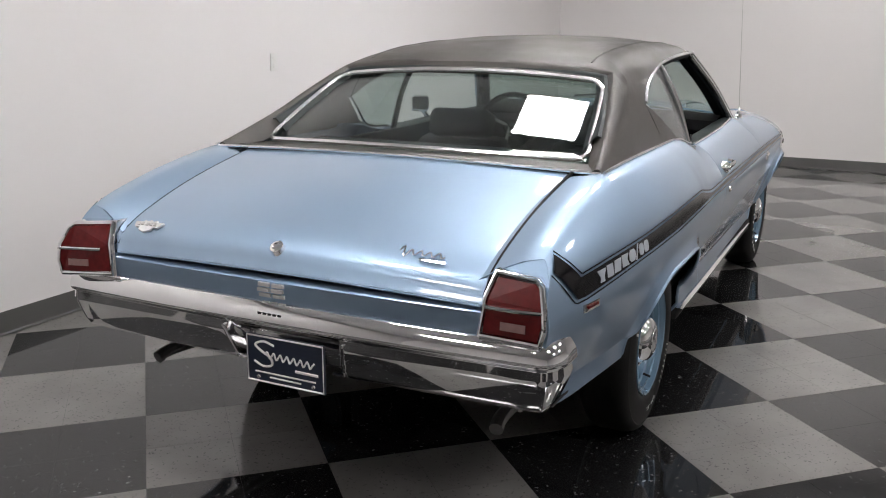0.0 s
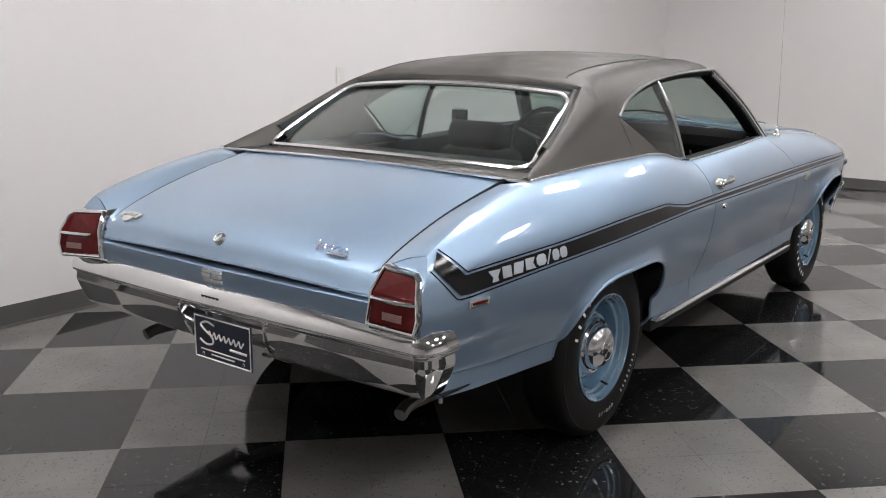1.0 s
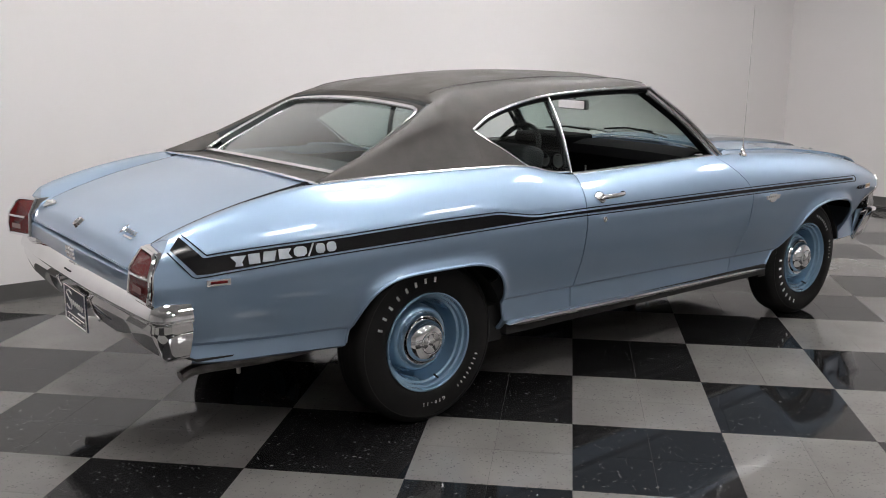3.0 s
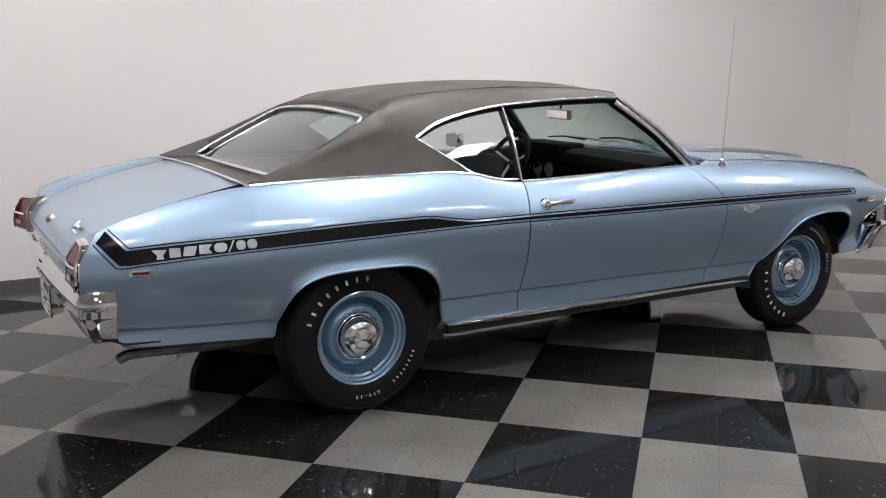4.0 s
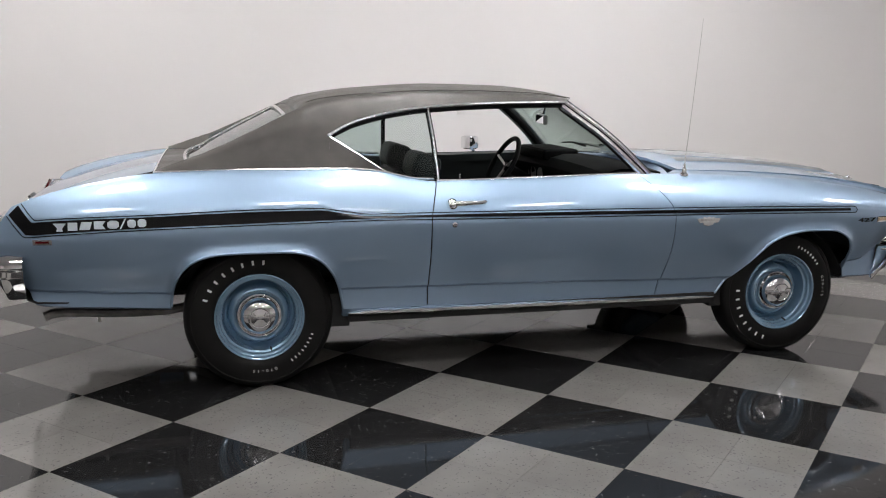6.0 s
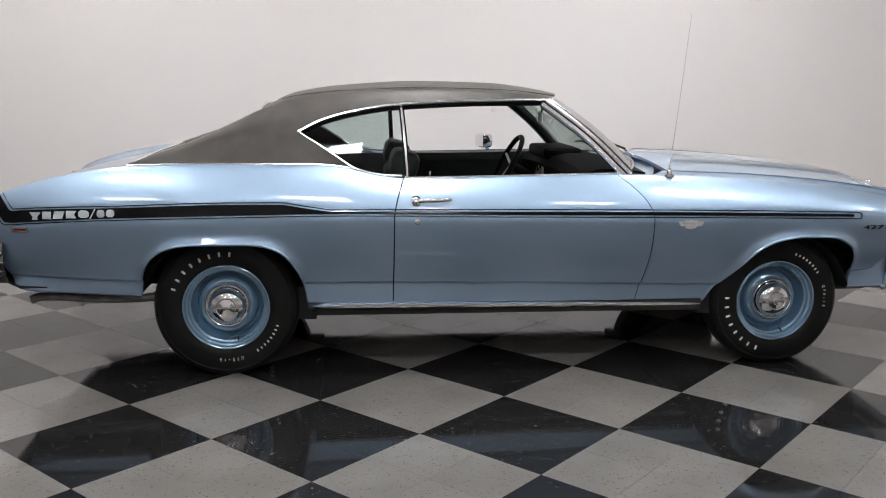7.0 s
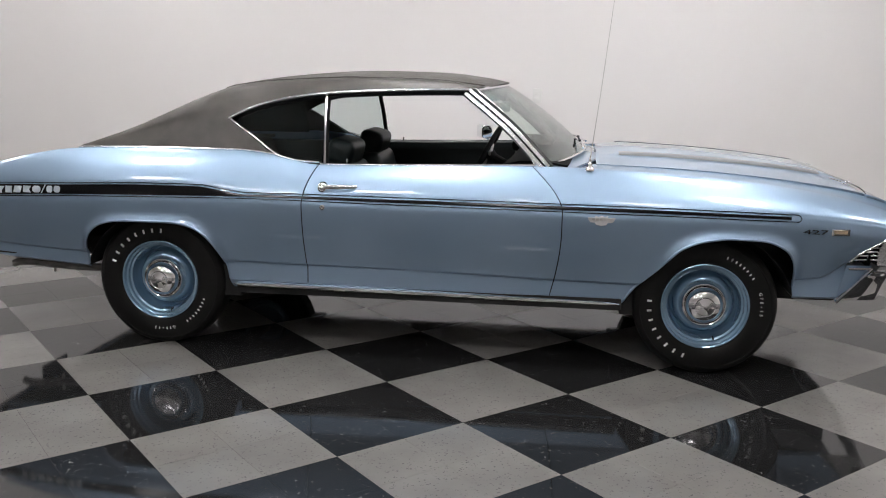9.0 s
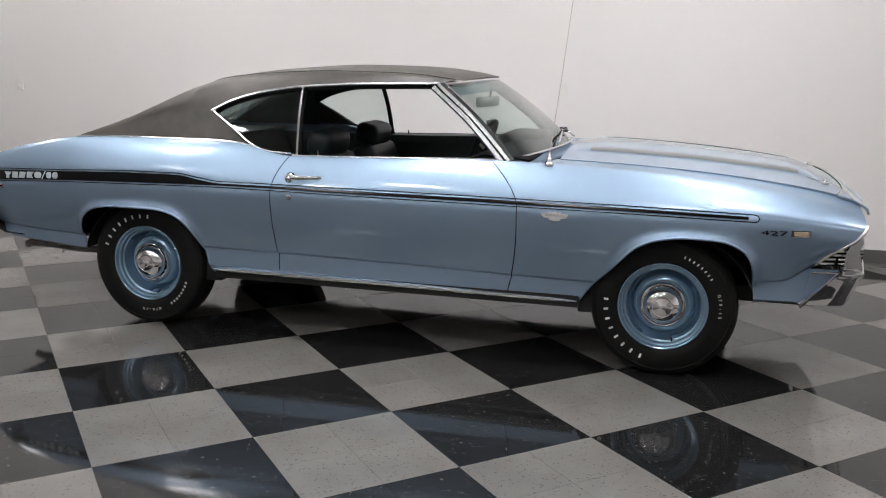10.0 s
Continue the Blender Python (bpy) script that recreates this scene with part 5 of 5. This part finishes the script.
pod = part("gauge_pod", lathe(bmesh.new(), [(0, 0.012), (0.020, 0.012), (0.026, 0.016), (0.029, 0.010), (0.028, -0.020), (0.012, -0.030), (0, -0.030)], 20, pose(0.475, 0.70, 1.125, 0, 0, -75)), BLACK, car, "small dark gauge pod on the far windscreen pillar")
part("pod_foot", tubed([(0.485, 0.705, 1.10), (0.50, 0.715, 1.075)], 0.008, 6), BLACK, pod)
turn = Matrix.Translation((0.30, 0.044, 0)) @ Matrix.Rotation(radians(-11), 4, "Z") @ Matrix.Translation((-0.30, -0.044, 0))
bm = boxed(0.292, 0.320, 0.044 - 0.142, 0.044 + 0.142, 1.222, 1.282, 0.012)
bmesh.ops.transform(bm, matrix=turn, verts=bm.verts)
rv = part("rear_view_mirror", bm, MIRROR_BACK, car, "grey rear-view mirror below the header")
bm = boxed(0.2895, 0.292, 0.044 - 0.131, 0.044 + 0.131, 1.229, 1.275)
bmesh.ops.transform(bm, matrix=turn, verts=bm.verts)
part("mirror_glass", bm, MIRROR, rv)
part("mirror_stem", tubed([(0.312, 0.044, 1.267), (0.33, 0.044, 1.33), (0.32, 0.044, 1.37)], 0.007, 6), CHROME, rv)

# mirror on the far door
aim = Matrix.Translation((0.115, 0.94, 0)) @ Matrix.Rotation(radians(28), 4, "Z") @ Matrix.Translation((-0.145, -0.94, 0))
mirror_shell = boxed(0.105, 0.185, 0.887, 0.993, 1.005, 1.10, 0.024, 3)
mirror_face = boxed(0.1015, 0.107, 0.896, 0.984, 1.014, 1.091)
for b in (mirror_shell, mirror_face):
    bmesh.ops.transform(b, matrix=aim, verts=b.verts)
mm = part("door_mirror", mirror_shell, CHROME, car, "rounded chrome door mirror")
part("mirror_glass", mirror_face, MIRROR, mm)
part("mirror_foot", tubed([(0.125, 0.93, 1.012), (0.15, 0.90, 0.965), (0.16, 0.87, 0.945)], 0.013, 8), CHROME, mm)
# aerial
ab = Vector((0.818, -0.775, 0.993))
aer = part("aerial", tubed([ab + Vector((0, 0, 0.05)), ab + Vector((0.042, 0.022, 0.41)), ab + Vector((0.084, 0.045, 0.815))], lambda t: 0.0022 - 0.001 * t, 6), STEEL, car, "thin whip aerial on the front wing")
part("aerial_base", lathe(bmesh.new(), [(0, 0.06), (0.005, 0.058), (0.007, 0.034), (0.012, 0.028), (0.013, 0.012), (0.021, 0.006), (0.023, -0.006)], 16, Matrix.Translation(ab) @ pose(0, 0, 0, -90)), CHROME, aer)
# wipers
for y0, y1 in ((-0.28, 0.02), (0.18, 0.48)):
    p = [screen(0.97, y0 / 0.745) + Vector((0.03, 0, 0.012)), screen(0.93, (y0 + y1) / 1.49) + Vector((0.015, 0, 0.02)), screen(0.88, y1 / 0.745) + Vector((0.01, 0, 0.014))]
    w = part("wiper", tubed(p, 0.006, 6), CHROME, car, "bright wiper arm resting on the windscreen")
    part("wiper_blade", tubed([p[2] + Vector((0.006, 0.18, -0.016)), p[2], p[2] + Vector((0.012, -0.2, -0.012))], 0.006, 6), BLACK, w)


# ---- wheels ----
def make_wheel(radius, x, sgn):
    """Built at the origin with its face towards -y."""
    r = radius
    rim = lathe(bmesh.new(), [(0.208, -0.10), (0.208, 0.080), (0.2135, 0.092), (0.2125, 0.097), (0.208, 0.099), (0.2035, 0.096), (0.2015, 0.086), (0.1995, 0.078), (0.194, 0.075), (0.190, 0.074), (0.1885, 0.066), (0.187, 0.058),
                              (0.181, 0.055), (0.178, 0.053), (0.176, 0.040), (0.173, 0.010), (0.168, -0.018), (0.160, -0.026), (0.153, -0.018), (0.148, 0.000), (0.142, 0.022), (0.134, 0.034), (0.125, 0.039), (0.117, 0.036), (0.112, 0.028), (0.0, 0.028)], 80)
    w = part("wheel", rim, WHEEL_BLUE, car, "blue painted steel wheel with chrome cap")
    hw = 0.098
    prof = [(0.205, -hw + 0.02), (0.23, -hw), (0.29, -hw - 0.004), (r - 0.03, -hw + 0.012), (r - 0.006, -hw + 0.03), (r, -hw + 0.045), (r, hw - 0.045), (r - 0.005, hw - 0.026), (r - 0.018, hw - 0.010), (r - 0.032, hw - 0.003),
            (r - 0.036, hw - 0.0045), (0.288, hw + 0.004), (0.25, hw + 0.004), (0.228, hw), (0.214, hw - 0.008), (0.206, hw - 0.018)]
    part("tyre", lathe(bmesh.new(), prof, 96), RUBBER, w, "black tyre with raised white lettering")
    bm = bmesh.new()
    for k in range(4):
        lathe(bm, [(r + 0.0015, -0.045 + 0.024 * k), (r + 0.0015, -0.029 + 0.024 * k)], 96)
    part("tread", bm, RUBBER, w)
    cap = [(0, 0.1145), (0.014, 0.114), (0.018, 0.1125), (0.021, 0.1115), (0.038, 0.1100), (0.043, 0.1088), (0.0445, 0.1062), (0.0475, 0.1062), (0.049, 0.1074), (0.054, 0.1058), (0.066, 0.1005), (0.078, 0.091), (0.087, 0.078), (0.092, 0.065), (0.094, 0.054), (0.0955, 0.045), (0.099, 0.045),
           (0.101, 0.056), (0.105, 0.058), (0.110, 0.051), (0.114, 0.040), (0.114, 0.030)]
    part("hubcap", lathe(bmesh.new(), cap, 56), CHROME, w, "domed chrome hub cap")
    part("valve", tubed([(0.05, -0.060, -0.160), (0.052, -0.088, -0.168)], 0.0045, 6), BLACK, w)
    return w


def letters_on(w, start, rr, count, span, h, wd):
    """Raised white blocks where the makers' names stand on the tyre."""
    for k in range(count):
        bm = bmesh.new()
        a = start + span * k / (count - 1)
        c, t = Vector((math.cos(a), 0, math.sin(a))), Vector((math.sin(a), 0, -math.cos(a)))
        for q0, q1, e0, e1 in ((-1, 1, -1, 1),):
            slab(bm, [rr * c + t * wd / 2 * q + c * h / 2 * e + Vector((0, -0.1015, 0)) for q, e in ((q0, e0), (q1, e0), (q1, e1), (q0, e1))], (0, -0.0025, 0))
        part("tyre_block", bm, WHITE, w, "white raised block", smooth=False)


def size_on(w, mid, rr):
    bm = bmesh.new()
    for k, ch in enumerate("G70-15"):
        a = mid - 0.40 * (k / 5 - 0.5)
        m = Matrix.Translation((rr * math.cos(a), -0.1018, rr * math.sin(a))) @ Matrix.Rotation(math.pi / 2 - a, 4, "Y") @ Matrix.Rotation(math.pi / 2, 4, "X")
        b = written(ch, 0.021, 0.0015, m)
        me = bpy.data.meshes.new("tmp")
        b.to_mesh(me)
        b.free()
        bm.from_mesh(me)
        bpy.data.meshes.remove(me)
    part("tyre_size", bm, WHITE, w, "white raised tyre size", smooth=False)


TRACK = 0.766
for x, r, sgn, turn in ((-1.43, REAR_R, -1, 0), (1.402, FRONT_R, -1, 1), (-1.43, REAR_R, 1, 2), (1.402, FRONT_R, 1, 3)):
    w = make_wheel(r, x, sgn)
    if sgn < 0:
        a0 = (math.radians(159), math.radians(250))[turn]
        letters_on(w, a0, 0.268, 8, -math.radians(74), 0.022, 0.010)
        letters_on(w, a0 - math.radians(180), 0.264, 8, -math.radians(35), 0.013, 0.006)
        size_on(w, a0 - math.radians(245), 0.266)
    w.matrix_basis = pose(x, sgn * TRACK, r - 0.004, 0, 0, 0 if sgn < 0 else 180)


# ---- floor: black and grey vinyl squares, four tiles to a square, laid askew ----
TURN, SQUARE, LIGHT_PARITY = radians(44.3), 0.6096, 1
ORIGIN = Vector((-0.104, -1.259, 0))
U, V = Vector((math.cos(TURN), math.sin(TURN), 0)), Vector((-math.sin(TURN), math.cos(TURN), 0))
floor = part("floor", boxed(WALL_X0 - 0.1, WALL_X1 + 0.1, WALL_Y0 - 0.1, wall_y(WALL_X0) + 0.2, -0.12, -0.004), BEDDING, smooth=False)
tagged(floor, "waxed black and grey checkered vinyl tile floor", "floor", kind="structure")


def tile_mesh(mat, name):
    bm = bmesh.new()
    h, e = SQUARE / 4 - 0.0005, 0.0002
    top = [bm.verts.new((x * (h - e), y * (h - e), 0)) for x, y in ((-1, -1), (1, -1), (1, 1), (-1, 1))]
    mid = [bm.verts.new((x * h, y * h, -e)) for x, y in ((-1, -1), (1, -1), (1, 1), (-1, 1))]
    low = [bm.verts.new((x * h, y * h, -0.004)) for x, y in ((-1, -1), (1, -1), (1, 1), (-1, 1))]
    bm.faces.new(top)
    for a, b in ((top, mid), (mid, low)):
        for i in range(4):
            k = (i + 1) % 4
            bm.faces.new([a[i], b[i], b[k], a[k]])
    bm.normal_update()
    me = bpy.data.meshes.new(name)
    bm.to_mesh(me)
    bm.free()
    me.materials.append(mat)
    return me


TILES = {True: tile_mesh(TILE_LIGHT, "light_tile"), False: tile_mesh(TILE_DARK, "dark_tile")}
rest = {True: [], False: []}
cells = []
for i in range(-48, 49):
    for j in range(-48, 49):
        p = ORIGIN + U * (i + 0.5) * SQUARE / 2 + V * (j + 0.5) * SQUARE / 2
        if WALL_X0 + 0.0 < p.x < WALL_X1 - 0.0 and WALL_Y0 < p.y < wall_y(p.x):
            light = (i // 2 + j // 2) % 2 == LIGHT_PARITY
            cells.append(((p - Vector((-0.6, -1.6, 0))).length, p, light))
cells.sort(key=lambda c: (round(c[0], 4), c[1].x))
for n, (_, p, light) in enumerate(cells):
    if n < 300:
        ob = new("tile", TILES[light])
        ob.parent = floor
        ob.matrix_basis = Matrix.Translation(p) @ Matrix.Rotation(TURN, 4, "Z")
    else:
        rest[light].append(p)
for light, places in rest.items():
    h = SQUARE / 4 - 0.0006
    verts, faces = [], []
    for p in places:
        k = len(verts)
        verts += [tuple(p + U * a * h + V * b * h) for a, b in ((-1, -1), (1, -1), (1, 1), (-1, 1))]
        faces.append((k, k + 1, k + 2, k + 3))
    me = bpy.data.meshes.new("far_tiles")
    me.from_pydata(verts, [], faces)
    me.materials.append(TILE_LIGHT if light else TILE_DARK)
    ob = new("far_tiles", me)
    ob.parent = floor
    tagged(ob, kind="stuff")
